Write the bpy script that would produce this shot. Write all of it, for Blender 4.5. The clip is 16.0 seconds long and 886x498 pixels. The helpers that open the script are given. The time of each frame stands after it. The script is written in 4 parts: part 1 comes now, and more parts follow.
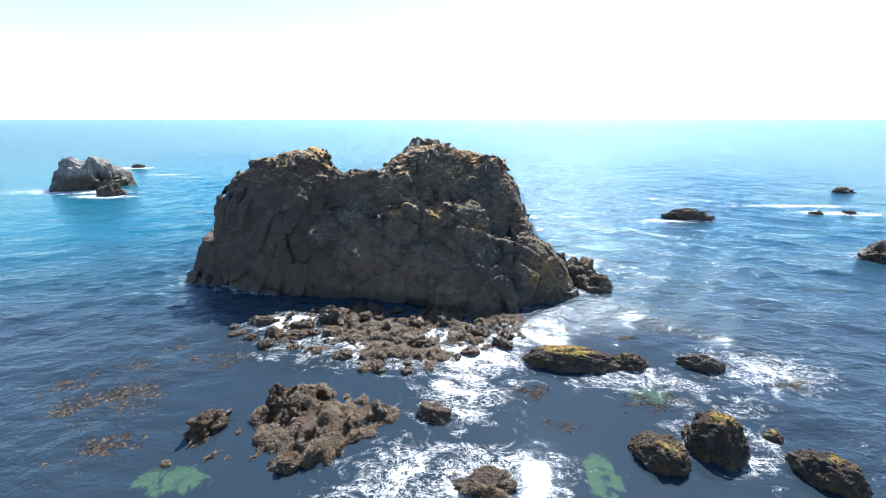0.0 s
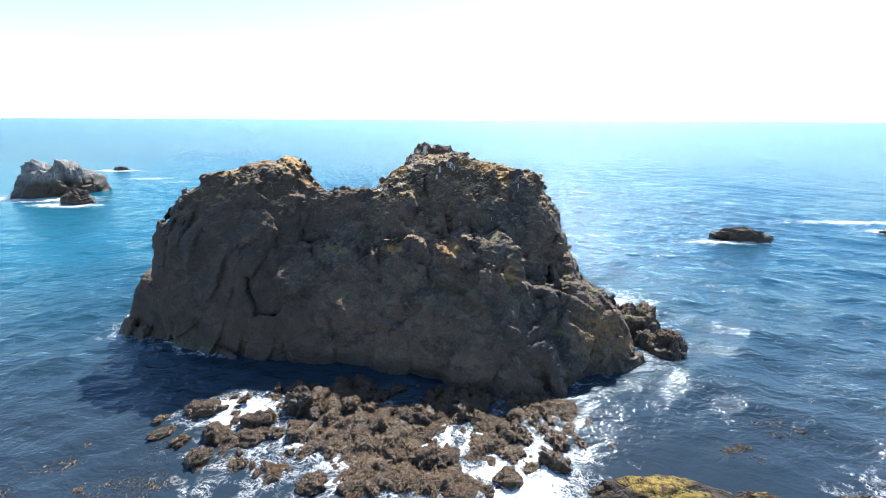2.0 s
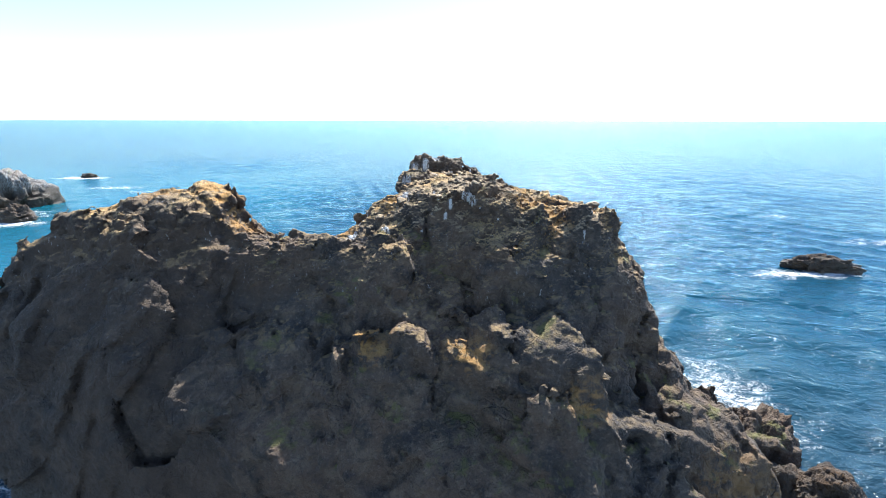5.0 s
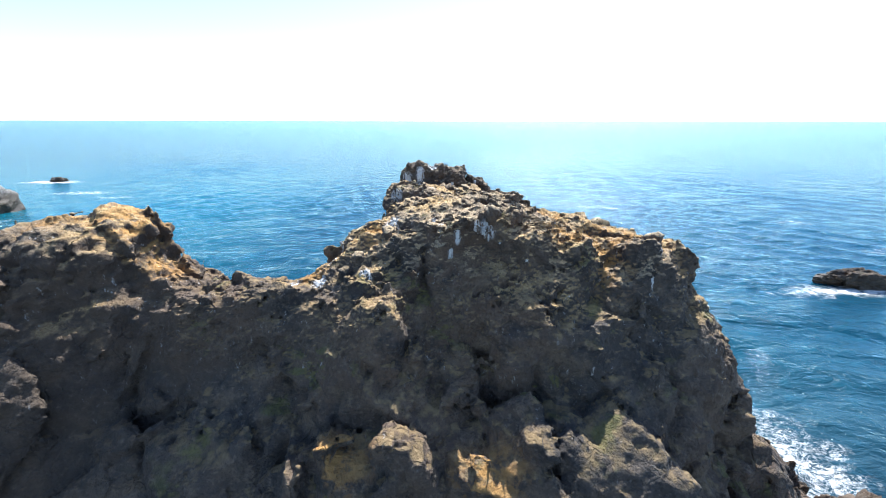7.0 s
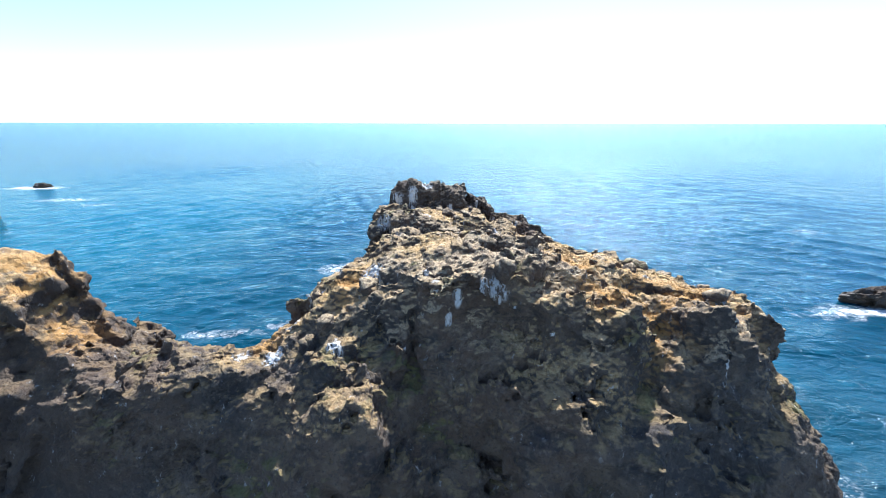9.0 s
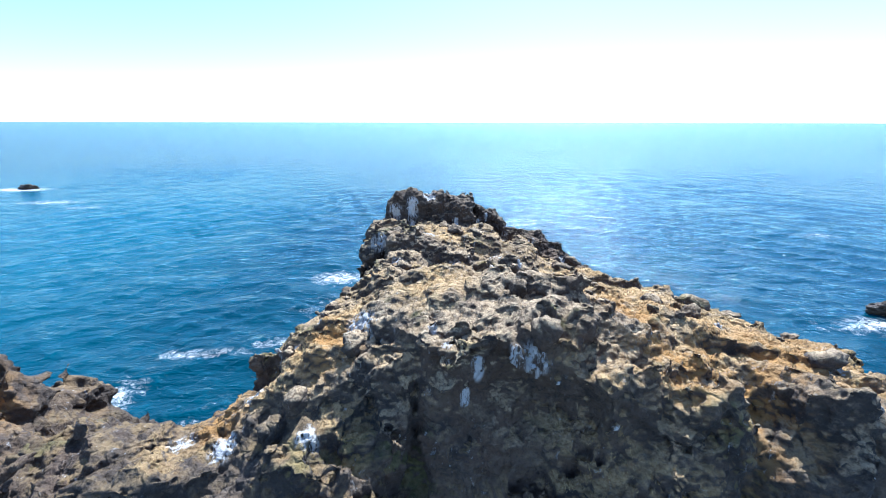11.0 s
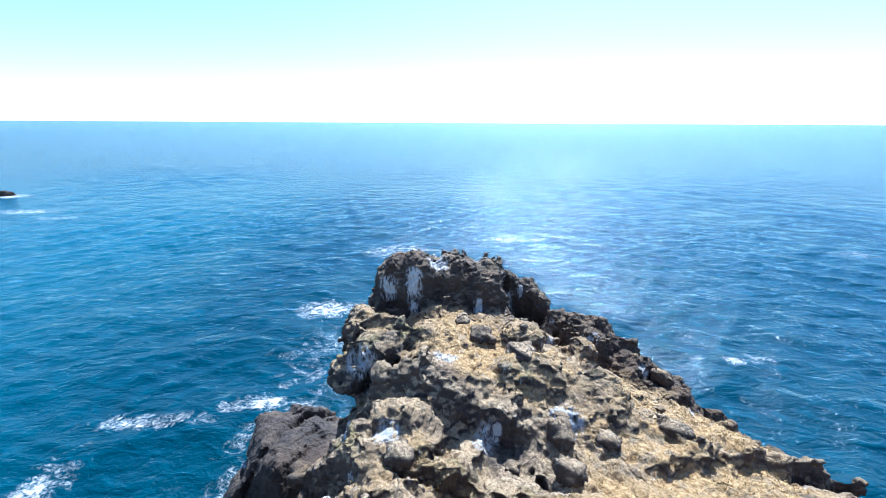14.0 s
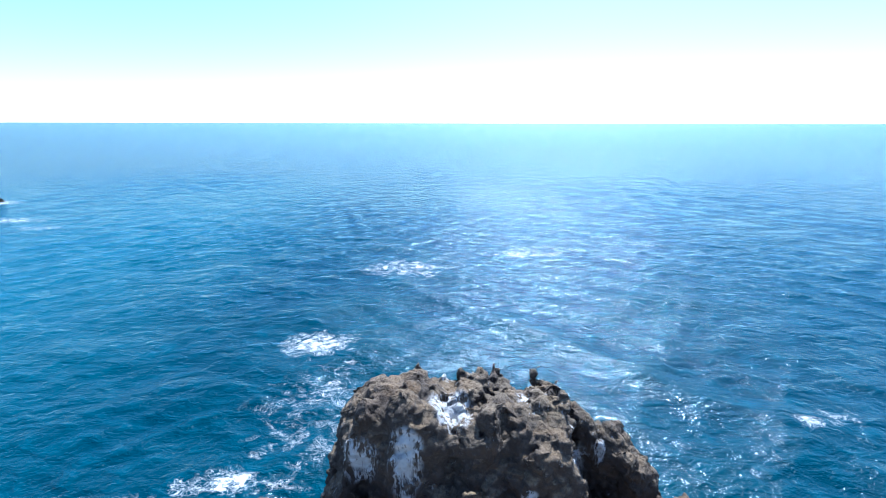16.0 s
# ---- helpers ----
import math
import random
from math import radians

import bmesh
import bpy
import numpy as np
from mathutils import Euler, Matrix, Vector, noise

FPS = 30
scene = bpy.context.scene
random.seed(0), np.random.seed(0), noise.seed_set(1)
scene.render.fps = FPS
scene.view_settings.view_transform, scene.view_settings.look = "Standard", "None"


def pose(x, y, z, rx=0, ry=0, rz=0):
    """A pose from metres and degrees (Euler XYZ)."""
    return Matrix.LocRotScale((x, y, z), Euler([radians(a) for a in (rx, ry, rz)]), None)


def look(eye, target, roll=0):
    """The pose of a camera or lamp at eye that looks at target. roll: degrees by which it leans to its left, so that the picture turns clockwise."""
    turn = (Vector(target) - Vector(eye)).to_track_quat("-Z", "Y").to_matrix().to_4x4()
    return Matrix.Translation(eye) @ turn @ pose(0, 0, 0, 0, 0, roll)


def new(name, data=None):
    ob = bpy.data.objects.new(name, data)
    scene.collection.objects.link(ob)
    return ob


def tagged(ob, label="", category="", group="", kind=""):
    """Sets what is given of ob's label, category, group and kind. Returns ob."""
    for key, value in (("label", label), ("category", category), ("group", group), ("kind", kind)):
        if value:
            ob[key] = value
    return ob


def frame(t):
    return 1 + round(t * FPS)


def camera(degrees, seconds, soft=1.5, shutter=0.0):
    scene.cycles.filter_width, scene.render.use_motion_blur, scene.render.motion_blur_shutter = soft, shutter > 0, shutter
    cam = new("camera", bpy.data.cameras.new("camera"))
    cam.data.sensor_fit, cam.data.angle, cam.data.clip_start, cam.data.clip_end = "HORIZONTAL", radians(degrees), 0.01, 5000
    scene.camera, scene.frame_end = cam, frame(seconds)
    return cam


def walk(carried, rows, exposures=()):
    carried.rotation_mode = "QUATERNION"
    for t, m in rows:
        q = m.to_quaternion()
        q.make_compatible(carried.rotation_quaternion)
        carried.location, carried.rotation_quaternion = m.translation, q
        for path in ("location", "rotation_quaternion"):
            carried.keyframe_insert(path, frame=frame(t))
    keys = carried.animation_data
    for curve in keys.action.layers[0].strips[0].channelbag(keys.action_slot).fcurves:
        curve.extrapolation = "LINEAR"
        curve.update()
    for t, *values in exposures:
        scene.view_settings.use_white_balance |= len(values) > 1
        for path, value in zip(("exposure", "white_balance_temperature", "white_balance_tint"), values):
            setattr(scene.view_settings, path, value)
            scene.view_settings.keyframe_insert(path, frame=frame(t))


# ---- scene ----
cam = camera(99.3, 16.0, soft=1.0)
PATH = [
    (0, (1.448, 2.975, 34.164), (1.41, 4.864, 33.508), 0.0),
    (0.5, (0.812, 7.564, 34.195), (0.772, 9.453, 33.538), 0.1),
    (1, (0.126, 12.771, 34.265), (0.082, 14.659, 33.609), 0.2),
    (1.5, (-0.561, 18.532, 34.332), (-0.605, 20.422, 33.678), 0.3),
    (2, (-1.254, 24.38, 34.267), (-1.301, 26.27, 33.613), 0.3),
    (2.5, (-1.802, 30.051, 34.201), (-1.852, 31.941, 33.548), 0.2),
    (3, (-2.173, 35.256, 34.181), (-2.227, 37.146, 33.528), 0.2),
    (3.5, (-2.49, 40.102, 34.305), (-2.542, 41.993, 33.655), 0.1),
    (4, (-2.721, 43.697, 34.438), (-2.774, 45.588, 33.788), 0.1),
    (4.2, (-2.802, 44.846, 34.445), (-2.854, 46.736, 33.794), 0.1),
    (6.3, (-3.996, 56.265, 34.192), (-4.014, 58.157, 33.543), 0.1),
    (6.5, (-4.066, 57.411, 34.193), (-4.08, 59.303, 33.545), 0.1),
    (7, (-4.272, 60.348, 34.225), (-4.277, 62.24, 33.576), 0.1),
    (7.5, (-4.328, 62.992, 34.333), (-4.328, 64.884, 33.687), 0.1),
    (8, (-4.251, 64.862, 34.667), (-4.249, 66.756, 34.024), 0.1),
    (8.5, (-4.189, 66.299, 34.911), (-4.181, 68.194, 34.27), 0.2),
    (9, (-4.174, 67.53, 35.159), (-4.167, 69.425, 34.519), 0.1),
    (9.2, (-4.203, 68.011, 35.239), (-4.198, 69.907, 34.6), 0.1),
    (11.3, (-4.791, 74.239, 35.255), (-4.772, 76.132, 34.61), 0.1),
    (11.5, (-4.8, 74.928, 35.361), (-4.789, 76.821, 34.715), 0.1),
    (12, (-4.932, 76.693, 36.116), (-4.923, 78.586, 35.471), 0.3),
    (12.5, (-5.109, 78.458, 36.651), (-5.099, 80.352, 36.008), 0.4),
    (13, (-5.323, 80.367, 36.768), (-5.306, 82.26, 36.124), 0.3),
    (13.5, (-5.547, 82.847, 36.914), (-5.526, 84.74, 36.27), 0.4),
    (14, (-5.712, 85.52, 37.101), (-5.687, 87.413, 36.459), 0.3),
    (14.5, (-5.843, 88.249, 37.279), (-5.816, 90.142, 36.636), 0.2),
    (15, (-5.806, 91.06, 37.495), (-5.787, 92.954, 36.853), 0.2),
    (15.5, (-5.86, 93.989, 37.752), (-5.84, 95.884, 37.112), 0.1),
    (16, (-6.017, 97.157, 37.86), (-6.02, 99.052, 37.219), 0.1),
]
walk(cam, [(t, look(eye, target, roll)) for t, eye, target, roll in PATH],
     [(0, 1.33, 5950, 8), (7, 1.34, 5900, 8), (9, 1.25, 5600, 8), (12, 1.06, 5100, 8), (16, 1.02, 5050, 8)])

# ---- world, sun, exposure ----
SUN_EL, SUN_AZ = 50.0, 17.3          # azimuth counted from +Y towards +X
world = bpy.data.worlds.new("world")
scene.world = world
world.use_nodes = True
wn, wl = world.node_tree.nodes, world.node_tree.links
sky = wn.new("ShaderNodeTexSky")
sky.sky_type = "NISHITA"
sky.sun_disc = False
sky.sun_elevation, sky.sun_rotation = radians(SUN_EL), radians(SUN_AZ)
sky.air_density, sky.dust_density, sky.ozone_density = 1.0, 0.35, 2.0
wl.new(sky.outputs["Color"], wn["Background"].inputs["Color"])
wn["Background"].inputs["Strength"].default_value = 0.115
sun = new("sun", bpy.data.lights.new("sun", "SUN"))
sun.data.energy, sun.data.angle, sun.data.color = 5.0, radians(0.53), (1.0, 0.95, 0.87)
_e, _a = radians(SUN_EL), radians(SUN_AZ)
SUN_DIR = Vector((math.sin(_a) * math.cos(_e), math.cos(_a) * math.cos(_e), math.sin(_e)))
sun.rotation_mode = "QUATERNION"
sun.rotation_quaternion = SUN_DIR.to_track_quat("Z", "Y")


# ---- node helpers and materials ----
class Nodes:
    """Short-hand for building one node material."""

    def __init__(self, name):
        self.mat = bpy.data.materials.new(name)
        self.mat.use_nodes = True
        self.t = self.mat.node_tree
        self.bsdf = self.t.nodes["Principled BSDF"]
        self.pos = self.t.nodes.new("ShaderNodeNewGeometry")

    def link(self, a, b):
        self.t.links.new(a, b)

    def put(self, socket, value):
        if hasattr(value, "is_output"):
            self.link(value, socket)
        else:
            socket.default_value = value

    def noise(self, scale, detail=4.0, rough=0.55, distort=0.0, stretch=None, vec=None):
        n = self.t.nodes.new("ShaderNodeTexNoise")
        n.inputs["Scale"].default_value = scale
        n.inputs["Detail"].default_value = detail
        n.inputs["Roughness"].default_value = rough
        n.inputs["Distortion"].default_value = distort
        v = vec or self.pos.outputs["Position"]
        if stretch:
            m = self.t.nodes.new("ShaderNodeMapping")
            m.inputs["Scale"].default_value = stretch[:3]
            if len(stretch) > 3:
                m.inputs["Rotation"].default_value = (0, 0, radians(stretch[3]))
            self.link(v, m.inputs["Vector"])
            v = m.outputs["Vector"]
        self.link(v, n.inputs["Vector"])
        return n.outputs["Fac"]

    def cells(self, scale, feature="F1", stretch=None, vec=None):
        n = self.t.nodes.new("ShaderNodeTexVoronoi")
        n.feature = feature
        n.inputs["Scale"].default_value = scale
        v = vec or self.pos.outputs["Position"]
        if stretch:
            m = self.t.nodes.new("ShaderNodeMapping")
            m.inputs["Scale"].default_value = stretch
            self.link(v, m.inputs["Vector"])
            v = m.outputs["Vector"]
        self.link(v, n.inputs["Vector"])
        return n.outputs["Distance"]

    def warp(self, scale, amount):
        n = self.t.nodes.new("ShaderNodeTexNoise")
        n.inputs["Scale"].default_value, n.inputs["Detail"].default_value = scale, 4.0
        self.link(self.pos.outputs["Position"], n.inputs["Vector"])
        m = self.t.nodes.new("ShaderNodeVectorMath")
        m.operation = "MULTIPLY_ADD"
        self.link(n.outputs["Color"], m.inputs[0])
        m.inputs[1].default_value = (amount, amount, amount)
        self.link(self.pos.outputs["Position"], m.inputs[2])
        return m.outputs[0]

    def attr(self, name):
        n = self.t.nodes.new("ShaderNodeAttribute")
        n.attribute_name = name
        return n.outputs["Fac"]

    def math(self, op, a, b=0.0, c=0.0):
        n = self.t.nodes.new("ShaderNodeMath")
        n.operation = op
        for s, v in zip(n.inputs, (a, b, c)):
            self.put(s, v)
        return n.outputs[0]

    def ramp(self, value, lo, hi):
        n = self.t.nodes.new("ShaderNodeMapRange")
        n.interpolation_type = "SMOOTHSTEP"
        self.put(n.inputs["Value"], value)
        n.inputs["From Min"].default_value, n.inputs["From Max"].default_value = lo, hi
        return n.outputs["Result"]

    def mix(self, fac, a, b):
        n = self.t.nodes.new("ShaderNodeMix")
        n.data_type = "RGBA"
        self.put(n.inputs["Factor"], fac)
        for s, v in zip((n.inputs[6], n.inputs[7]), (a, b)):
            self.put(s, v if hasattr(v, "is_output") else (*v, 1.0))
        return n.outputs[2]

    def axis(self, which, out="Position"):
        n = self.t.nodes.new("ShaderNodeSeparateXYZ")
        self.link(self.pos.outputs[out], n.inputs[0])
        return n.outputs[which]

    def bump(self, height, strength, distance, normal=None):
        n = self.t.nodes.new("ShaderNodeBump")
        n.inputs["Strength"].default_value, n.inputs["Distance"].default_value = strength, distance
        self.link(height, n.inputs["Height"])
        if normal is not None:
            self.link(normal, n.inputs["Normal"])
        return n.outputs["Normal"]

    def done(self, colour, rough, normal=None):
        self.put(self.bsdf.inputs["Base Color"], colour if hasattr(colour, "is_output") else (*colour, 1.0))
        self.put(self.bsdf.inputs["Roughness"], rough)
        if normal is not None:
            self.link(normal, self.bsdf.inputs["Normal"])
        return self.mat


def rock_material(name, top=1.0, wet=2.2, weed=0.0, dark=1.0):
    """Weathered volcanic rock: dark faces, tan soil on ledges, moss, droppings, a wet band above the water."""
    n = Nodes(name)
    d = dark
    big, mid, fine = n.noise(0.09, 4), n.noise(0.55, 5, 0.6), n.noise(3.2, 6, 0.65)
    col = n.mix(n.ramp(big, 0.38, 0.62), (0.07 * d, 0.058 * d, 0.05 * d), (0.125 * d, 0.083 * d, 0.056 * d))
    col = n.mix(n.math("MULTIPLY", n.ramp(mid, 0.46, 0.66), 0.6), col, (0.19 * d, 0.14 * d, 0.095 * d))
    col = n.mix(n.math("MULTIPLY", n.ramp(n.noise(0.3, 5, 0.65, 0.4), 0.52, 0.64), 0.8), col, (0.034 * d, 0.03 * d, 0.029 * d))
    col = n.mix(n.math("MULTIPLY", n.ramp(n.noise(1.0, 6, 0.7, 0.5, (0.35, 0.35, 1.6)), 0.56, 0.66), 0.55), col, (0.03 * d, 0.026 * d, 0.025 * d))
    col = n.mix(n.math("MULTIPLY", n.ramp(fine, 0.5, 0.72), 0.5), col, (0.25 * d, 0.2 * d, 0.15 * d))
    col = n.mix(n.math("MULTIPLY", n.ramp(n.noise(7.0, 4, 0.7), 0.52, 0.66), 0.5), col, (0.028 * d, 0.024 * d, 0.022 * d))
    up = n.axis(2, "Normal")
    z = n.axis(2)
    # shade of the crest and west mass put into the rock colour, less on tops
    col = n.mix(n.math("MULTIPLY", n.attr("shaded_bare"), n.math("SUBTRACT", 0.7, n.math("MULTIPLY", n.ramp(up, 0.45, 0.85), 0.5))), col, n.mix(mid, (0.03, 0.023, 0.018), (0.085, 0.055, 0.036)))
    # pale lichen on upward ledges, browner where the shade is painted
    ledge = n.math("MULTIPLY", n.ramp(up, 0.6, 0.92), n.ramp(n.noise(0.8, 5, 0.65), 0.42, 0.6))
    col = n.mix(n.math("MULTIPLY", n.math("MULTIPLY", ledge, n.ramp(z, 6, 20)), 0.6 * top), col, n.mix(n.attr("shaded_bare"), (0.34, 0.23, 0.1), (0.16, 0.1, 0.05)))
    # paler tan mottle on upward faces of the high ground
    pale_top = n.math("MULTIPLY", n.math("MULTIPLY", n.math("SUBTRACT", n.ramp(z, 23.5, 26), n.math("MULTIPLY", n.attr("shaded_bare"), 0.8)), n.ramp(up, 0.4, 0.8)), n.ramp(n.noise(0.7, 5, 0.65), 0.3, 0.6))
    tan_mottle = n.mix(n.ramp(n.noise(9.0, 6, 0.75), 0.36, 0.58), (0.2, 0.13, 0.075), n.mix(n.noise(0.8, 4), (0.54, 0.38, 0.2), (0.7, 0.56, 0.38)))
    col = n.mix(n.math("MULTIPLY", pale_top, 0.85 * top), col, tan_mottle)
    # olive moss
    moss = n.math("MULTIPLY", n.math("MULTIPLY", n.ramp(up, 0.4, 0.75), n.math("SUBTRACT", 1.0, n.attr("shaded_bare"))), n.ramp(n.noise(0.33, 5, 0.6), 0.55, 0.66))
    col = n.mix(n.math("MULTIPLY", moss, 0.7 * top), col, (0.13, 0.125, 0.035))
    # tan soil and straw on the high flats
    soil = n.math("MULTIPLY", n.attr("soil"), n.ramp(n.noise(1.1, 6, 0.7), 0.36, 0.5))
    col = n.mix(soil, col, n.mix(n.ramp(n.noise(6.0, 6, 0.75), 0.35, 0.62), (0.3, 0.17, 0.06), (0.6, 0.41, 0.19)))
    # orange lichen
    lich = n.math("MULTIPLY", n.attr("lichen"), n.ramp(n.noise(0.9, 6, 0.7), 0.4, 0.54))
    col = n.mix(lich, col, n.mix(fine, (0.34, 0.16, 0.035), (0.5, 0.29, 0.1)))
    # droppings: streaks that run down
    run = n.noise(1.0, 6, 0.68, 0.3, (5.5, 5.5, 0.6))
    guano = n.math("MULTIPLY", n.ramp(n.attr("guano"), 0.1, 0.55), n.ramp(run, 0.45, 0.56))
    fleck = n.math("MULTIPLY", n.ramp(n.noise(0.45, 3), 0.5, 0.6), n.ramp(n.noise(2.4, 6, 0.7, 0.2, (1.6, 1.6, 0.5)), 0.6, 0.67))
    fleck = n.math("MULTIPLY", fleck, n.math("MULTIPLY", n.ramp(z, 14, 22), 0.55 * top))
    white = n.math("MAXIMUM", n.math("MAXIMUM", guano, n.math("MULTIPLY", n.ramp(n.attr("guano"), 0.6, 0.9), n.ramp(run, 0.36, 0.44))), fleck)
    col = n.mix(white, col, n.mix(fine, (0.5, 0.48, 0.45), (0.74, 0.74, 0.73)))
    # weed-covered and wet foot
    foot = n.math("SUBTRACT", 1.0, n.ramp(n.math("ADD", z, n.math("MULTIPLY", n.math("SUBTRACT", mid, 0.5), 3.0)), wet * 0.45, wet * 1.25))
    weedc = n.mix(n.noise(1.7, 6, 0.7), (0.018, 0.013, 0.009), (0.085, 0.055, 0.028))
    col = n.mix(n.math("MULTIPLY", foot, 0.85), col, weedc)
    if weed:
        patch = n.math("MULTIPLY", n.ramp(n.noise(0.8, 5, 0.65), 0.62 - 0.35 * weed, 0.72 - 0.35 * weed), 0.9)
        col = n.mix(patch, col, n.mix(n.noise(5.0, 6, 0.75), (0.014, 0.007, 0.003), (0.1, 0.052, 0.018)))
        alga = n.math("MULTIPLY", n.ramp(n.attr("alga"), 0.2, 0.8), n.ramp(n.noise(1.3, 6, 0.7), 0.4, 0.56))
        col = n.mix(alga, col, n.mix(n.noise(3.0, 5), (0.15, 0.1, 0.018), (0.34, 0.23, 0.04)))
    rough = n.math("SUBTRACT", 0.93, n.math("MULTIPLY", foot, 0.58 if weed else 0.5))
    w = n.warp(0.9, 0.9)
    split = n.ramp(n.cells(0.9, "DISTANCE_TO_EDGE", (1, 1, 0.7), w), 0.0, 0.09)
    chips = n.cells(2.2, "F1", (1, 1, 0.75), w)
    h = n.math("ADD", n.math("MULTIPLY", split, n.math("MULTIPLY", n.ramp(n.noise(0.35, 3), 0.42, 0.62), 0.45)), n.math("MULTIPLY", chips, -0.4))
    h = n.math("ADD", h, n.math("ADD", n.math("MULTIPLY", n.noise(2.2, 8, 0.68), 0.7), n.math("MULTIPLY", n.noise(8.0, 6, 0.72), 0.4)))
    h = n.math("ADD", h, n.math("ADD", n.math("MULTIPLY", n.cells(6.5, "F1", (1, 1, 0.8), w), -0.22), n.math("MULTIPLY", n.noise(24.0, 4, 0.7), 0.1)))
    nb = n.bump(h, 1.0, 0.36)
    n.link(n.math("SUBTRACT", 1.0, n.math("MULTIPLY", n.ramp(z, 20, 24), 0.15)), nb.node.inputs["Strength"])
    return n.done(col, rough, nb)


def water_material():
    n = Nodes("sea_water")
    calm = n.attr("calm")
    chop = n.noise(0.42, 3, 0.55, 0.5, (0.75, 1.3, 1.0, 12))
    surge = n.noise(0.08, 3, 0.5, 0.5, (0.7, 1.5, 1.0, -8))
    rip = n.noise(1.9, 3, 0.6, 0.5, (0.9, 1.25, 1.0, -12))
    h = n.math("ADD", n.math("MULTIPLY", surge, 3.6), n.math("ADD", n.math("MULTIPLY", chop, 1.25), n.math("MULTIPLY", rip, 0.36)))
    h = n.math("MULTIPLY", h, n.math("SUBTRACT", 1.0, n.math("MULTIPLY", calm, 0.95)))
    nb = n.bump(h, 1.0, 0.4)
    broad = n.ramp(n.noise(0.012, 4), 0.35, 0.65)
    offshore = n.mix(broad, (0.001, 0.03, 0.05), (0.002, 0.039, 0.056))
    # light on the waves painted in: the high side of the chop goes lighter blue
    offshore = n.mix(n.math("MULTIPLY", n.ramp(chop, 0.45, 0.75), 0.6), offshore, (0.005, 0.065, 0.1))
    offshore = n.mix(n.math("MULTIPLY", n.attr("pale"), 0.45), offshore, (0.014, 0.14, 0.19))
    # greyer inshore, bluer further out along y
    col = n.mix(n.attr("offshore"), (0.018, 0.028, 0.038), offshore)
    shoal = n.ramp(n.math("MULTIPLY", n.attr("shoal"), n.math("ADD", 0.2, n.noise(0.4, 6, 0.65, 1.4))), 0.58, 0.74)
    col = n.mix(n.math("MULTIPLY", shoal, 0.6), col, n.mix(n.noise(1.6, 5), (0.035, 0.08, 0.05), (0.085, 0.14, 0.06)))
    a = n.attr("foam")
    cloud = n.noise(0.24, 5, 0.6, 1.4, (1.0, 1.5, 1.0, 25))
    grain = n.noise(1.4, 8, 0.75, 0.8, (1.0, 1.4, 1.0, 25))
    level = n.math("ADD", n.math("MULTIPLY", a, 0.8), n.math("SUBTRACT", n.math("MULTIPLY", cloud, 1.9), 0.55))
    thread = lambda size, wide, bend: n.math("SUBTRACT", 1.0, n.ramp(n.math("ABSOLUTE", n.math("SUBTRACT", n.noise(size, 6, 0.62, bend, (1.0, 1.5, 1.0, 20)), 0.5)), 0.0, wide))
    web = n.math("MAXIMUM", thread(0.28, 0.03, 2.6), n.math("MULTIPLY", thread(0.8, 0.045, 1.8), 0.6))
    thin = n.math("MULTIPLY", n.math("MULTIPLY", web, n.ramp(level, 0.75, 1.1)), n.ramp(a, 0.1, 0.35))
    thick = n.ramp(n.math("ADD", level, n.math("MULTIPLY", n.math("SUBTRACT", grain, 0.5), 1.1)), 1.14, 1.36)
    froth = n.math("ADD", 0.35, n.math("MULTIPLY", n.ramp(n.noise(2.6, 6, 0.75, 0.5), 0.36, 0.6), 0.65))
    foam = n.math("MULTIPLY", n.math("MAXIMUM", thick, n.math("MULTIPLY", thin, 0.8)), froth)
    col = n.mix(foam, col, (0.78, 0.77, 0.75))
    body = n.t.nodes.new("ShaderNodeBsdfDiffuse")
    n.link(col, body.inputs["Color"])
    n.link(nb, body.inputs["Normal"])
    gloss = n.t.nodes.new("ShaderNodeBsdfGlossy")
    # reflections tinted blue, most far out, in place of a bluer sky
    n.link(n.mix(n.attr("offshore"), (0.7, 0.85, 1.0), (0.42, 0.77, 1.0)), gloss.inputs["Color"])
    n.link(n.math("SUBTRACT", 0.09, n.math("MULTIPLY", calm, 0.055)), gloss.inputs["Roughness"])
    n.link(nb, gloss.inputs["Normal"])
    glint = n.t.nodes.new("ShaderNodeBsdfGlossy")
    glint.inputs["Color"].default_value = (0.92, 0.96, 1.0, 1.0)
    glint.inputs["Roughness"].default_value = 0.15
    n.link(nb, glint.inputs["Normal"])
    shine = n.t.nodes.new("ShaderNodeMixShader")
    n.link(n.math("MULTIPLY", n.math("SUBTRACT", 1.0, calm), 0.45), shine.inputs[0])
    n.link(gloss.outputs[0], shine.inputs[1])
    n.link(glint.outputs[0], shine.inputs[2])
    fres = n.t.nodes.new("ShaderNodeFresnel")
    fres.inputs["IOR"].default_value = 1.333
    n.link(nb, fres.inputs["Normal"])
    both = n.t.nodes.new("ShaderNodeMixShader")
    n.link(n.math("MULTIPLY", n.math("MINIMUM", fres.outputs[0], 0.62), n.math("SUBTRACT", 1.0, n.math("MULTIPLY", foam, 0.8))), both.inputs[0])
    n.link(body.outputs[0], both.inputs[1])
    n.link(shine.outputs[0], both.inputs[2])
    n.link(both.outputs[0], n.t.nodes["Material Output"].inputs["Surface"])
    return n.mat


def plain_material(name, a, b, scale, rough=0.6, bump=0.02):
    n = Nodes(name)
    f = n.noise(scale, 5, 0.65)
    return n.done(n.mix(n.ramp(f, 0.3, 0.7), a, b), rough, n.bump(n.noise(scale * 3, 5), 0.6, bump))


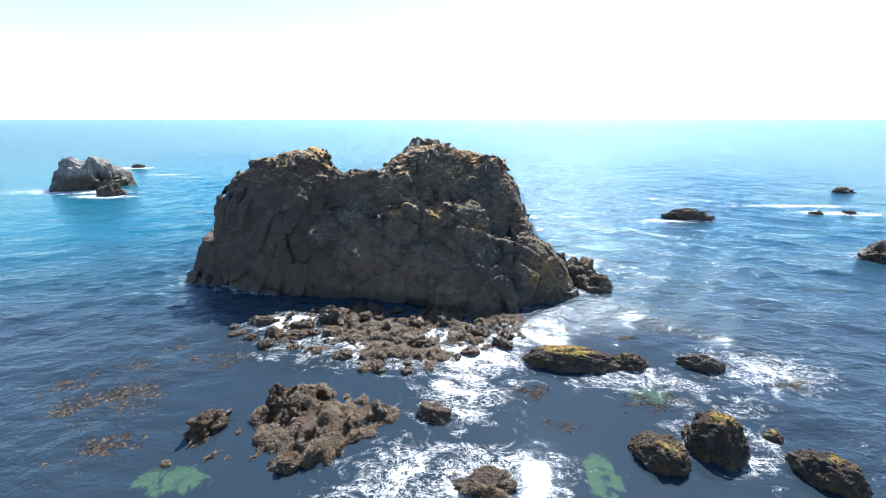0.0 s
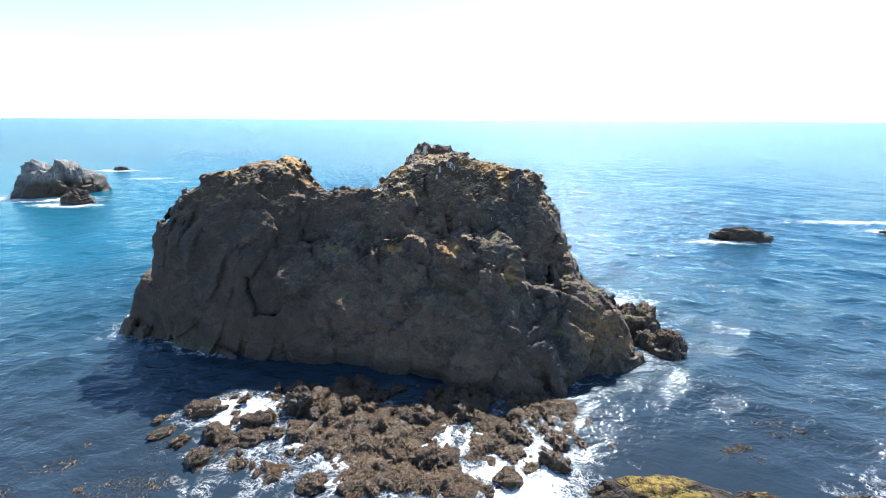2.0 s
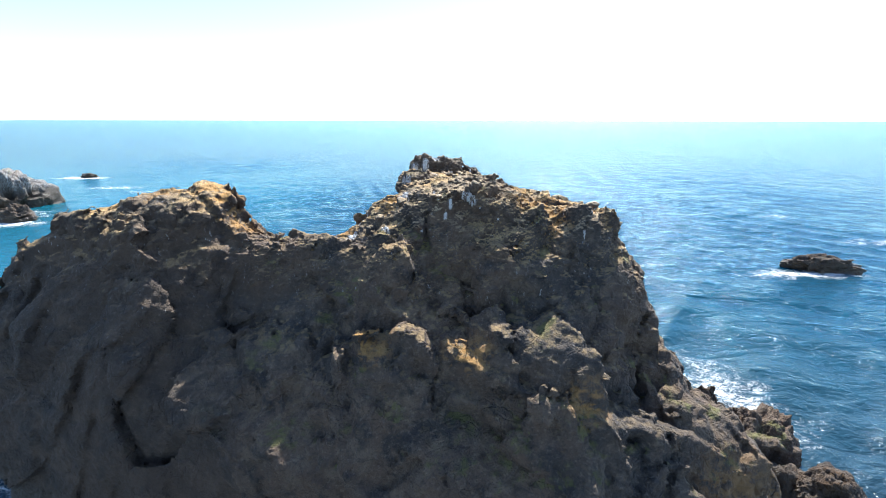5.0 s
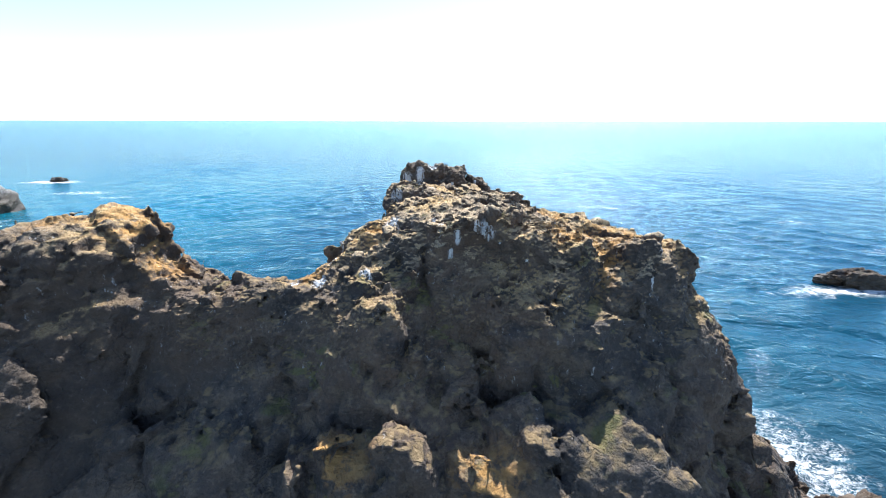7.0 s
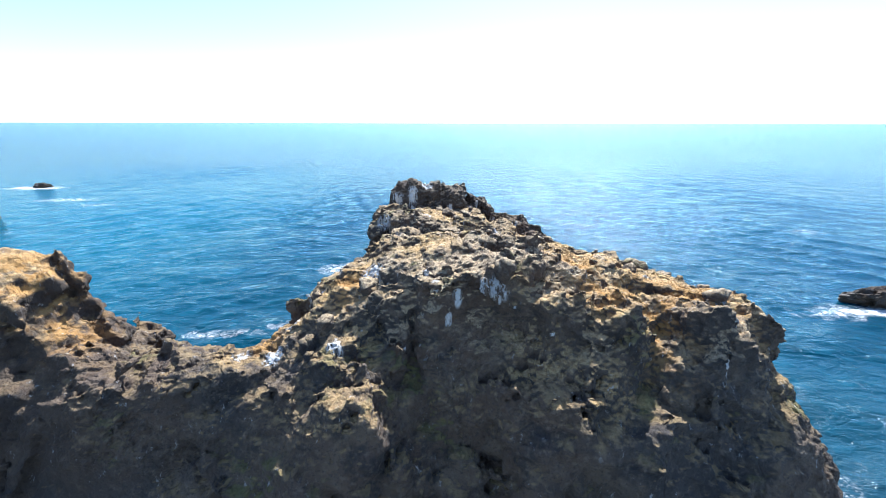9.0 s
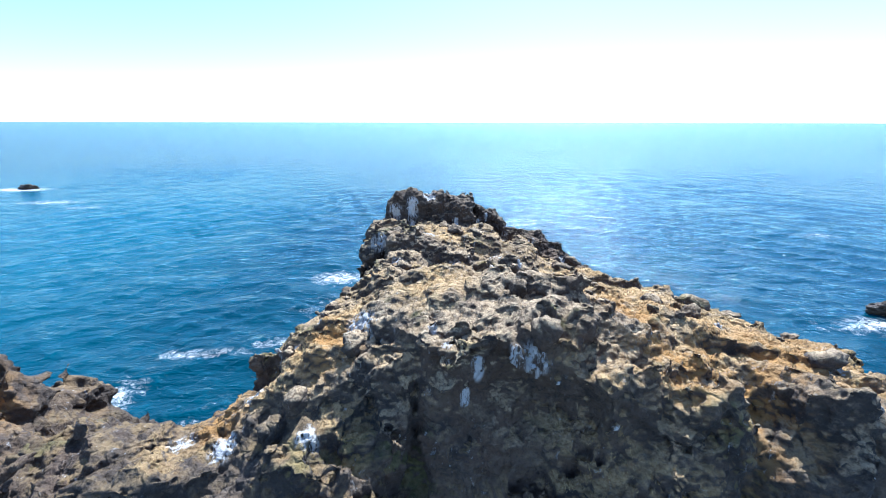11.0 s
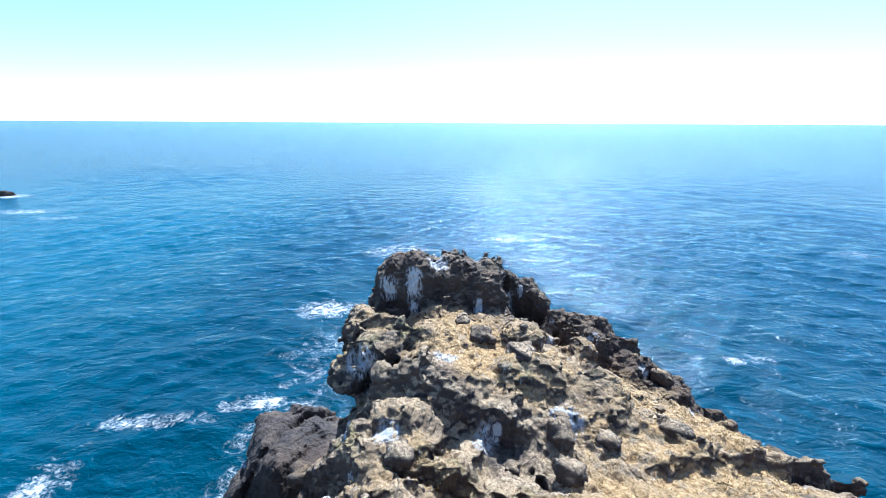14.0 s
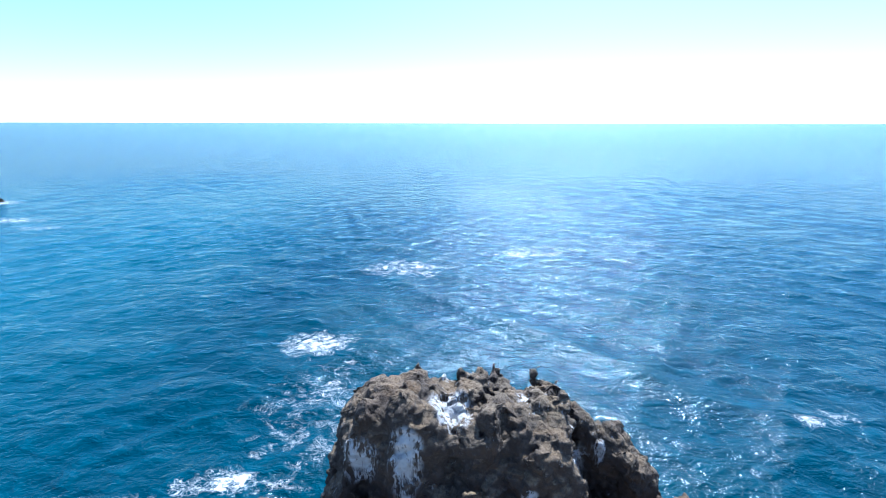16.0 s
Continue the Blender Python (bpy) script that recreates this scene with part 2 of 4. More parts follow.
M_STACK = rock_material("stack_rock", dark=0.88)
M_ISLET = rock_material("islet_rock", top=1.0, wet=8.0, dark=0.6)
M_SHORE = rock_material("shore_rock", top=0.15, wet=2.2, weed=0.6, dark=0.5)
M_BOULDER = rock_material("boulder_rock", top=0.2, wet=0.9, weed=0.4, dark=0.27)
M_DARK = rock_material("wet_dark_rock", top=0.15, wet=2.5, weed=0.35, dark=0.6)
M_WATER = water_material()
M_STRAW = plain_material("straw", (0.3, 0.2, 0.07), (0.55, 0.4, 0.18), 1.5, 0.8)
M_KELP = plain_material("kelp", (0.022, 0.013, 0.006), (0.17, 0.105, 0.045), 1.6, 0.6)


# ---- numeric noise on arrays ----
def _hash(ix, iy, iz, seed):
    h = (ix.astype(np.uint32) * np.uint32(374761393) + iy.astype(np.uint32) * np.uint32(668265263)
         + iz.astype(np.uint32) * np.uint32(2147483647) + np.uint32(seed * 974711 + 17))
    h = (h ^ (h >> np.uint32(13))) * np.uint32(1274126177)
    h = (h ^ (h >> np.uint32(16))) * np.uint32(2246822519)
    return (h ^ (h >> np.uint32(15))).astype(np.float32) * np.float32(2.0 / 4294967295.0) - np.float32(1.0)


def vnoise(p, size, seed=0):
    """Smooth value noise, about -1..1, of the points p (n x 3) with lumps of that size."""
    q = (p / np.float32(size)).astype(np.float32)
    i = np.floor(q)
    f = q - i
    i = i.astype(np.int64)
    f = f * f * f * (f * (f * 6 - 15) + 10)
    out = 0
    for dx in (0, 1):
        wx = f[:, 0] if dx else 1 - f[:, 0]
        for dy in (0, 1):
            wy = wx * (f[:, 1] if dy else 1 - f[:, 1])
            for dz in (0, 1):
                w = wy * (f[:, 2] if dz else 1 - f[:, 2])
                out = out + w * _hash(i[:, 0] + dx, i[:, 1] + dy, i[:, 2] + dz, seed)
    return out


TWIST = np.array(Euler((0.5, 0.7, 0.4)).to_matrix(), dtype=np.float32)


def crag(p, sizes, amps, seed=0):
    """Layers of noise, lumpy below (rounded knobs parted by sharp creases)."""
    out = np.zeros(len(p), np.float32)
    for k, (s, a) in enumerate(zip(sizes, amps)):
        p = p @ TWIST
        v = vnoise(p, s, seed + k)
        out += np.float32(a) * (0.6 - np.abs(v) * 1.9 if k % 2 else v * 1.3)
    return out


def worley(p, size, seed=0):
    """Distances to the nearest and second nearest of scattered seeds, in cells, and a tilted facet for each cell (-1..1)."""
    q = (p / np.float32(size)).astype(np.float32)
    i = np.floor(q).astype(np.int64)
    d1 = np.full(len(p), 9.0, np.float32)
    d2 = d1.copy()
    facet = np.zeros(len(p), np.float32)
    for dx in (-1, 0, 1):
        for dy in (-1, 0, 1):
            for dz in (-1, 0, 1):
                c = i + np.array((dx, dy, dz))
                r = [_hash(c[:, 0], c[:, 1], c[:, 2], seed + 5 * k) for k in range(3)]
                w = [c[:, k] + 0.5 + 0.45 * r[k] - q[:, k] for k in range(3)]
                e = w[0] * w[0] + w[1] * w[1] + w[2] * w[2]
                d2 = np.minimum(d2, np.maximum(d1, e))
                new_f = 0.45 * (r[0] + r[1] * r[2]) + 1.2 * (r[1] * w[0] + r[2] * w[1] + r[0] * w[2])
                facet = np.where(e < d1, new_f, facet)
                d1 = np.minimum(d1, e)
    return np.sqrt(d1), np.sqrt(d2), facet


def smax(a, b, k):
    h = np.maximum(k - np.abs(a - b), 0) / k
    return np.maximum(a, b) + h * h * k * 0.25


def smin(a, b, k):
    return -smax(-a, -b, k)


def hull(p, faces, k=2.0):
    """A rounded convex block. A face: a point on it (x, y, z), the way that it looks in plan
    (degrees from +X), and its steepness (90 upright, 0 a level top)."""
    out = None
    for x, y, z, way, steep in faces:
        w, s = radians(way), radians(steep)
        d = ((p[:, 0] - x) * (math.cos(w) * math.sin(s)) + (p[:, 1] - y) * (math.sin(w) * math.sin(s))
             + (p[:, 2] - z) * math.cos(s))
        out = d if out is None else smax(out, d, k)
    return out


def lump(p, c, r):
    q = (p - np.array(c, np.float32)) / np.array(r, np.float32)
    return (np.sqrt((q * q).sum(1)) - 1) * min(r)


def block(p, c, half, turn=0.0, lean=0.0):
    """A box with worn edges, turned about z and leaning back."""
    q = p - np.array(c, np.float32)
    m = np.array(Euler((radians(lean), 0.0, radians(turn))).to_matrix(), np.float32)
    q = np.abs(q @ m) - np.array(half, np.float32) * 0.7
    out = np.maximum(q, 0)
    return np.sqrt((out * out).sum(1)) + np.minimum(q.max(1), 0) - 0.3 * min(half)


def surface(field, lo, hi, step, margin):
    """Turns a field (negative inside) into vertices and quads. Only cells near the rough surface are sampled finely."""
    n = [int(round((b - a) / step / 4)) * 4 + 1 for a, b in zip(lo, hi)]
    ax = [np.arange(k, dtype=np.float32) * np.float32(step) + np.float32(a) for k, a in zip(n, lo)]
    rough, fine = field
    F = np.empty(n, np.float32)
    for j in range(n[1]):
        gx, gz = np.meshgrid(ax[0], ax[2], indexing="ij")
        p = np.stack([gx.ravel(), np.full(gx.size, ax[1][j], np.float32), gz.ravel()], 1)
        v = rough(p)
        near = np.abs(v) < margin
        if near.any():
            v[near] = v[near] + fine(p[near])
        F[:, j, :] = v.reshape(gx.shape)
    S = F < 0
    c = [S[a:n[0] - 1 + a, b:n[1] - 1 + b, d:n[2] - 1 + d] for a in (0, 1) for b in (0, 1) for d in (0, 1)]
    total = sum(x.astype(np.int8) for x in c)
    ii = np.argwhere((total > 0) & (total < 8))
    index = np.full([k - 1 for k in n], -1, np.int64)
    index[ii[:, 0], ii[:, 1], ii[:, 2]] = np.arange(len(ii))
    val = {}
    for a in (0, 1):
        for b in (0, 1):
            for d in (0, 1):
                val[a, b, d] = F[ii[:, 0] + a, ii[:, 1] + b, ii[:, 2] + d]
    acc, cnt = np.zeros((len(ii), 3), np.float32), np.zeros(len(ii), np.float32)
    for u in val:
        for k in range(3):
            if u[k] == 0:
                w = tuple(1 if m == k else u[m] for m in range(3))
                f0, f1 = val[u], val[w]
                cut = (f0 < 0) != (f1 < 0)
                t = np.where(cut, f0 / np.where(cut, f0 - f1, 1), 0)
                for m in range(3):
                    acc[:, m] += np.where(cut, u[m] + (t if m == k else 0), 0)
                cnt += cut
    verts = (ii + acc / cnt[:, None]) * step + np.array(lo, np.float32)
    quads = []
    for k in range(3):
        a, b = [(1, 2), (2, 0), (0, 1)][k]
        sl0, sl1 = [slice(1, -1)] * 3, [slice(1, -1)] * 3
        sl0[k], sl1[k] = slice(0, n[k] - 1), slice(1, n[k])
        s0, s1 = S[tuple(sl0)], S[tuple(sl1)]
        for flip, hit in ((False, s0 & ~s1), (True, ~s0 & s1)):
            e = np.argwhere(hit)
            e[:, a] += 1
            e[:, b] += 1
            corner = []
            for da, db in ((0, 0), (-1, 0), (-1, -1), (0, -1)):
                g = e.copy()
                g[:, a] += da
                g[:, b] += db
                corner.append(index[g[:, 0], g[:, 1], g[:, 2]])
            q = np.stack(corner, 1)
            quads.append(q[:, ::-1] if flip else q)
    return verts.astype(np.float32), np.concatenate(quads)


def finer(v, q):
    """Splits every quad in four."""
    e = np.stack([q, np.roll(q, -1, 1)], 2).reshape(-1, 2)
    key = np.sort(e, 1)
    uniq, inv = np.unique(key[:, 0] * len(v) + key[:, 1], return_inverse=True)
    mid = (v[uniq // len(v)] + v[uniq % len(v)]) / 2
    cen = v[q].mean(1)
    m = inv.reshape(-1, 4) + len(v)
    c = np.arange(len(q)) + len(v) + len(mid)
    out = [np.stack([q[:, k], m[:, k], c, m[:, k - 1]], 1) for k in range(4)]
    return np.concatenate([v, mid, cen]), np.concatenate(out)


def finer_where(v, q, chosen):
    """Splits the chosen quads in four; where they meet the others the new points stay on the old edges."""
    w, f = finer(v, q[chosen])
    return w, np.concatenate([q[~chosen], f])


def pieces(v, q):
    """Label of the connected piece of every quad."""
    lab = np.arange(len(v))
    while True:
        m = lab[q].min(1)
        new_lab = lab.copy()
        for k in range(4):
            np.minimum.at(new_lab, q[:, k], m)
        new_lab = new_lab[new_lab]
        if (new_lab == lab).all():
            return lab[q[:, 0]]
        lab = new_lab


def compact(v, q):
    used, inv = np.unique(q, return_inverse=True)
    return v[used], inv.reshape(q.shape), used


def largest(v, q):
    lab = pieces(v, q)
    ids, n = np.unique(lab, return_counts=True)
    return compact(v, q[lab == ids[n.argmax()]])[:2]


def normals(v, q):
    d = np.cross(v[q[:, 2]] - v[q[:, 0]], v[q[:, 3]] - v[q[:, 1]])
    out = np.zeros_like(v)
    for k in range(4):
        for m in range(3):
            out[:, m] += np.bincount(q[:, k], d[:, m], len(v))
    return out / np.maximum(np.linalg.norm(out, axis=1, keepdims=True), 1e-9)


def raw_mesh(name, v, q, material, layers=None, smooth=True):
    me = bpy.data.meshes.new(name)
    me.vertices.add(len(v))
    me.vertices.foreach_set("co", np.ascontiguousarray(v, np.float32).ravel())
    me.loops.add(q.size)
    me.loops.foreach_set("vertex_index", np.ascontiguousarray(q, np.int32).ravel())
    me.polygons.add(len(q))
    me.polygons.foreach_set("loop_start", np.arange(len(q), dtype=np.int32) * q.shape[1])
    if smooth:
        me.polygons.foreach_set("use_smooth", np.ones(len(q), bool))
    me.materials.append(material)
    for key, values in (layers or {}).items():
        a = me.attributes.new(key, "FLOAT", "POINT")
        a.data.foreach_set("value", np.ascontiguousarray(values, np.float32))
    me.update(calc_edges=True)
    return me


def part(name, me, parent, label=""):
    """Links a mesh as one object under a thing."""
    ob = new(name, me)
    ob.parent = parent
    return tagged(ob, label) if label else ob


# ---- the sea stack ----
def stack_rough(p):
    right = hull(p, [(-5, 68.9, 0, 261, 58.5), (25.8, 84, 0, -8, 62), (17, 69.0, 0, 300, 61), (-1, 86, 28.4, 10, 10),
                     (-5, 86, 28.2, 180, 20), (-13.3, 92, 22, 150, 80), (-9.7, 95, 25, 152, 80), (13.2, 92, 22, 32, 74), (0, 101, 22, 90, 84), (3, 92, 27.4, 45, 20), (-16, 75, 8, 208, 76)], 2.0)
    pin = hull(p, [(-5, 91, 20, 270, 80), (-10.3, 104, 22, 182, 97), (0, 110.8, 24, 90, 82), (3.0, 105.4, 23.0, 36, 45), (-6, 103, 27.4, 10, 13),
                   (9.8, 105, 20, 20, 76), (0, 102, 26.7, 30, 30), (-8.3, 96, 26.5, 170, 48)], 1.0)
    left = hull(p, [(-35, 72.7, 0, 260, 84), (-37, 72.8, 9, 260, 62), (-47.4, 75.0, 0, 222, 92), (-48.5, 82, 18, 185, 90), (-46.2, 82, 22.4, 176, 55), (-42, 82, 23.9, 168, 30), (-30, 86, 27.6, 200, 7),
                    (-32, 89.3, 24, 92, 72), (-25.1, 87, 25, 12, 58), (-24.6, 86, 25.2, -38, 72)], 1.6)
    saddle = hull(p, [(-18, 71.0, 0, 262, 65), (-18, 84, 23.6, 90, 8), (-18, 87.3, 22, 98, 72), (-40, 84, 10, 180, 70), (-2, 84, 10, 0, 70)], 1.8)
    lbut = hull(p, [(-54, 77.2, 0, 262, 72), (-58.6, 78, 0, 195, 68), (-54.0, 83, 8.4, 190, 62), (-52, 84, 9.2, 20, 12), (-50, 89, 6, 90, 65), (-40, 82, 5, 0, 60)], 0.9)
    rbut = hull(p, [(20, 69.5, 0, 288, 70), (28.2, 76, 0, 350, 60), (18, 72.2, 9.8, 330, 28), (24, 82, 2, 60, 62), (8, 76, 5, 180, 60)], 1.3)
    belt = hull(p, [(-10, 69.1, 0, 259, 82), (-10, 70.0, 8.6, 262, 48), (-31, 73.8, 4, 205, 72), (10, 71, 4, -20, 72), (-14, 80, 8, 90, 80)], 1.3)
    toe = hull(p, [(6, 65.9, 0, 272, 76), (6, 67.4, 6.2, 268, 42), (-2, 70, 3, 205, 70), (12.6, 70, 3, -30, 72), (6, 76, 5, 90, 80)], 1.3)
    shelf = hull(p, [(-22, 109.5, 0, 240, 62), (-27.2, 114, 0, 190, 60), (-22, 118.5, 5.3, 100, 14), (-20, 124, 0, 80, 60), (-9, 118, 3, 0, 60)], 1.2)
    out = smin(right, left, 1.6)
    for b, k in ((saddle, 1.8), (belt, 1.2), (toe, 1.2), (pin, 1.0), (lbut, 0.8), (rbut, 1.2), (shelf, 1.2)):
        out = smin(out, b, k)
    # ledges that stand out from the front, and a rib that runs up and across it
    for f in ([(-5, 74.2, 15, 264, 74), (-5, 77, 17.4, 262, 13), (-14.6, 78, 14, 195, 72), (4.0, 77, 14, -10, 72), (-5, 76, 9.5, 270, 125), (-5, 82, 15, 90, 80)],
              [(5.5, 70.0, 9, 266, 66), (5, 74.6, 17.6, 262, 30), (0.8, 73, 10, 195, 76), (10.2, 74, 12, -12, 66), (7, 78, 10, 90, 80)],
              [(1.5, 79.2, 20, 262, 72), (2, 82.2, 23.6, 270, 26), (-1.6, 81, 21, 190, 76), (5.6, 81, 21, -12, 72), (2, 80, 17.2, 270, 128), (2, 85, 20, 90, 80)],
              [(-8, 81.3, 20, 258, 72), (-8, 83.2, 21.2, 262, 34), (-11.6, 82, 19, 200, 74), (-5.4, 82, 19, -10, 74), (-8, 80, 16.4, 270, 126), (-8, 85, 18, 90, 80)]):
        out = smin(out, hull(p, f, 0.9), 0.8)
    # the jagged crest, the wall along its flank, and single knobs
    crest = hull(p, [(-6, 106.0, 27, 266, 82), (-6, 109.6, 27, 90, 75), (-6, 107.5, 28.7, 0, 6), (-9.5, 107.0, 26.5, 185, 72), (-10.0, 104, 22, 182, 97), (-1.3, 108, 26, 0, 74)], 0.4)
    flank = hull(p, [(2.0, 104.4, 24, 225, 80), (3.7, 106.1, 24, 45, 70), (3.4, 104.45, 25.3, -42, 20), (-2, 109, 24, 138, 85), (8.6, 99.8, 22, -42, 72)], 0.5)
    out = smin(smin(out, crest, 0.5), flank, 0.5)
    for c, r in (((-8.6, 107.4, 27.6), (0.9, 0.9, 1.1)), ((-6.9, 107.3, 28.0), (0.8, 0.9, 1.2)), ((-3.2, 108.0, 27.9), (1.3, 1.1, 0.8)),
                 ((3.0, 105.2, 24.9), (0.7, 0.8, 1.0)), ((4.9, 103.2, 24.0), (0.8, 0.8, 1.0)), ((6.5, 101.5, 22.9), (0.9, 0.9, 1.1)),
                 ((-11.4, 107.6, 21.6), (1.3, 1.9, 1.5)), ((-9.7, 101.0, 25.6), (1.1, 1.4, 1.1)), ((0.6, 100.6, 25.3), (0.8, 1.3, 1.1)),
                 ((-9.9, 104.4, 25.9), (1.0, 1.2, 1.3)), ((1.8, 102.4, 25.6), (0.9, 0.9, 1.3)), ((-5.0, 94.6, 26.0), (0.75, 0.7, 0.8)), ((-3.4, 94.6, 26.0), (0.6, 0.6, 0.7)), ((-4.7, 96.0, 25.0), (0.9, 0.7, 0.8)), ((-3.0, 96.0, 25.1), (0.8, 0.7, 0.8)), ((5.2, 97.6, 24.2), (1.3, 0.9, 1.3)),
                 ((-28, 87.6, 26.8), (2.4, 1.6, 1.2)), ((-28.5, 77.4, 6.0), (7.0, 4.4, 7.5)), ((-26.0, 87.0, 26.4), (1.3, 1.3, 1.2)), ((-32.5, 86.4, 26.2), (2.6, 1.8, 1.2)),
                 ((-1.6, 86.2, 26.7), (2.3, 1.3, 1.5)), ((-5.8, 86.4, 25.7), (2.2, 1.5, 1.5)), 
                 ((1.9, 84.4, 25.8), (1.3, 1.3, 1.8)), ((5.0, 88.2, 26.4), (1.7, 1.5, 1.2)), ((8.4, 85.6, 24.8), (1.8, 1.5, 1.6)), ((11.6, 87.4, 24.0), (2.0, 1.8, 1.5))):
        out = smin(out, lump(p, c, r), 0.6)
    for c, half, turn, lean in (((-6.9, 97.9, 25.2), (1.7, 1.2, 1.5), 14, 8), ((-1.6, 98.8, 25.7), (1.5, 1.2, 1.6), 5, 6), ((0.7, 98.0, 25.2), (1.4, 1.5, 1.5), -38, 8), ((-4.1, 97.6, 25.2), (1.1, 0.9, 1.1), 20, 12),
                                ((-1.3, 92.0, 26.0), (2.6, 1.1, 1.0), -36, 10), ((-6.1, 92.5, 25.9), (1.9, 0.8, 0.8), 8, 10), ((2.6, 93.6, 25.6), (1.4, 1.0, 0.9), -25, 8), ((-7.9, 94.8, 25.4), (1.0, 1.0, 1.0), 30, 6),
                                ((3.4, 96.0, 24.8), (1.2, 1.0, 1.2), -40, 8), ((-8.6, 101.8, 26.0), (1.2, 1.3, 1.2), 10, 8), ((-1.4, 102.2, 26.0), (1.0, 0.9, 1.0), -20, 10), ((6.6, 91.6, 25.5), (1.3, 0.9, 0.8), -15, 8),
                                ((9.6, 88.4, 24.8), (1.2, 0.9, 0.9), -20, 8), ((-9.6, 87.6, 25.2), (1.3, 1.0, 1.0), 25, 6), ((-4.0, 88.6, 27.0), (1.5, 0.8, 0.6), 10, 10), ((3.6, 89.6, 26.4), (1.3, 0.8, 0.7), -25, 10),
                                ((-10.4, 76.8, 16.9), (1.5, 1.2, 1.0), 20, 8), ((-6.6, 76.2, 16.7), (1.3, 1.0, 0.9), -12, 8), ((-2.6, 75.6, 16.9), (1.1, 0.9, 0.9), 15, 8), ((1.2, 76.0, 17.0), (1.4, 1.0, 0.9), -10, 8), ((-12.9, 78.6, 17.3), (1.2, 1.0, 0.9), 30, 8)):
        out = smin(out, block(p, (c[0], c[1], c[2] + 0.35), half, turn, lean), 0.3)
    for c, r in (((-14.5, 77.4, 22.4), (5.2, 4.3, 4.0)), ((-3.9, 81.0, 25.0), (1.6, 2.8, 2.0)), ((19.4, 80.6, 16.0), (3.0, 2.6, 2.4)), ((14.5, 76.0, 17), (2.6, 3.6, 6.0)), ((-5.0, 104.4, 28.9), (4.2, 1.5, 1.7)),
                 ((-1, 95.0, 29.0), (9.0, 3.0, 3.3)), ((-16.8, 87.2, 27.2), (4.5, 4.5, 3.6)), ((6.4, 83.8, 26.6), (1.4, 2.0, 1.9)), ((-38, 73.0, 15.5), (4.0, 2.2, 3.2)), ((-1.2, 70.0, 12.5), (2.2, 2.4, 3.0))):
        out = smax(out, -lump(p, c, r), 1.6)
    return out


def blobs(v, spots):
    """0..1 round each (x, y, z, radius, drop): drop stretches it downwards."""
    out = np.zeros(len(v), np.float32)
    for x, y, z, r, drop in spots:
        dz = v[:, 2] - z
        dz = np.where(dz < 0, dz / drop, dz)
        d = np.sqrt((v[:, 0] - x) ** 2 + (v[:, 1] - y) ** 2 + dz * dz) / r
        out = np.maximum(out, (1.4 - d).clip(0, 1))
    return out


EARTH = ((-4.5, 89.8, 27, 2.2, 1.0), (0.5, 93.8, 26, 2.0, 1.0), (6.5, 89, 26, 3.0, 1.0), (5.5, 94, 25.3, 2.6, 1.0), (-1, 100, 26.6, 2.0, 1.0), (5, 90.5, 25.5, 4.5, 1.0), (9.5, 88, 25, 4.0, 1.0), (6, 86.5, 25.5, 2.6, 1.6), (12, 86.5, 23.8, 2.4, 1.3), (-4, 101.2, 27, 3.2, 1.0), (-2, 92.5, 26.5, 2.0, 1.0), (-10, 88, 25.5, 2.5, 1.0),
         (-28, 87, 27, 3.5, 1.0), (3, 96, 25, 4.0, 1.0), (-36, 85, 26, 3, 1.0), (2.5, 101.5, 25, 2.5, 1.0), (4.5, 85.8, 25.6, 1.6, 1.6))


BEDS = np.array(Euler((0.35, -0.5, 0.3)).to_matrix(), dtype=np.float32)


def slabs(p, lean, size, seed):
    """Saw-toothed slabs that lean across the face: each stands proud along one edge and falls back to the next."""
    w = vnoise(p, size * 2.4, seed)
    u = (p[:, 0] * lean[0] + p[:, 1] * lean[1] + p[:, 2] * lean[2]) / np.float32(size) + 0.9 * w
    return u - np.floor(u) - 0.5


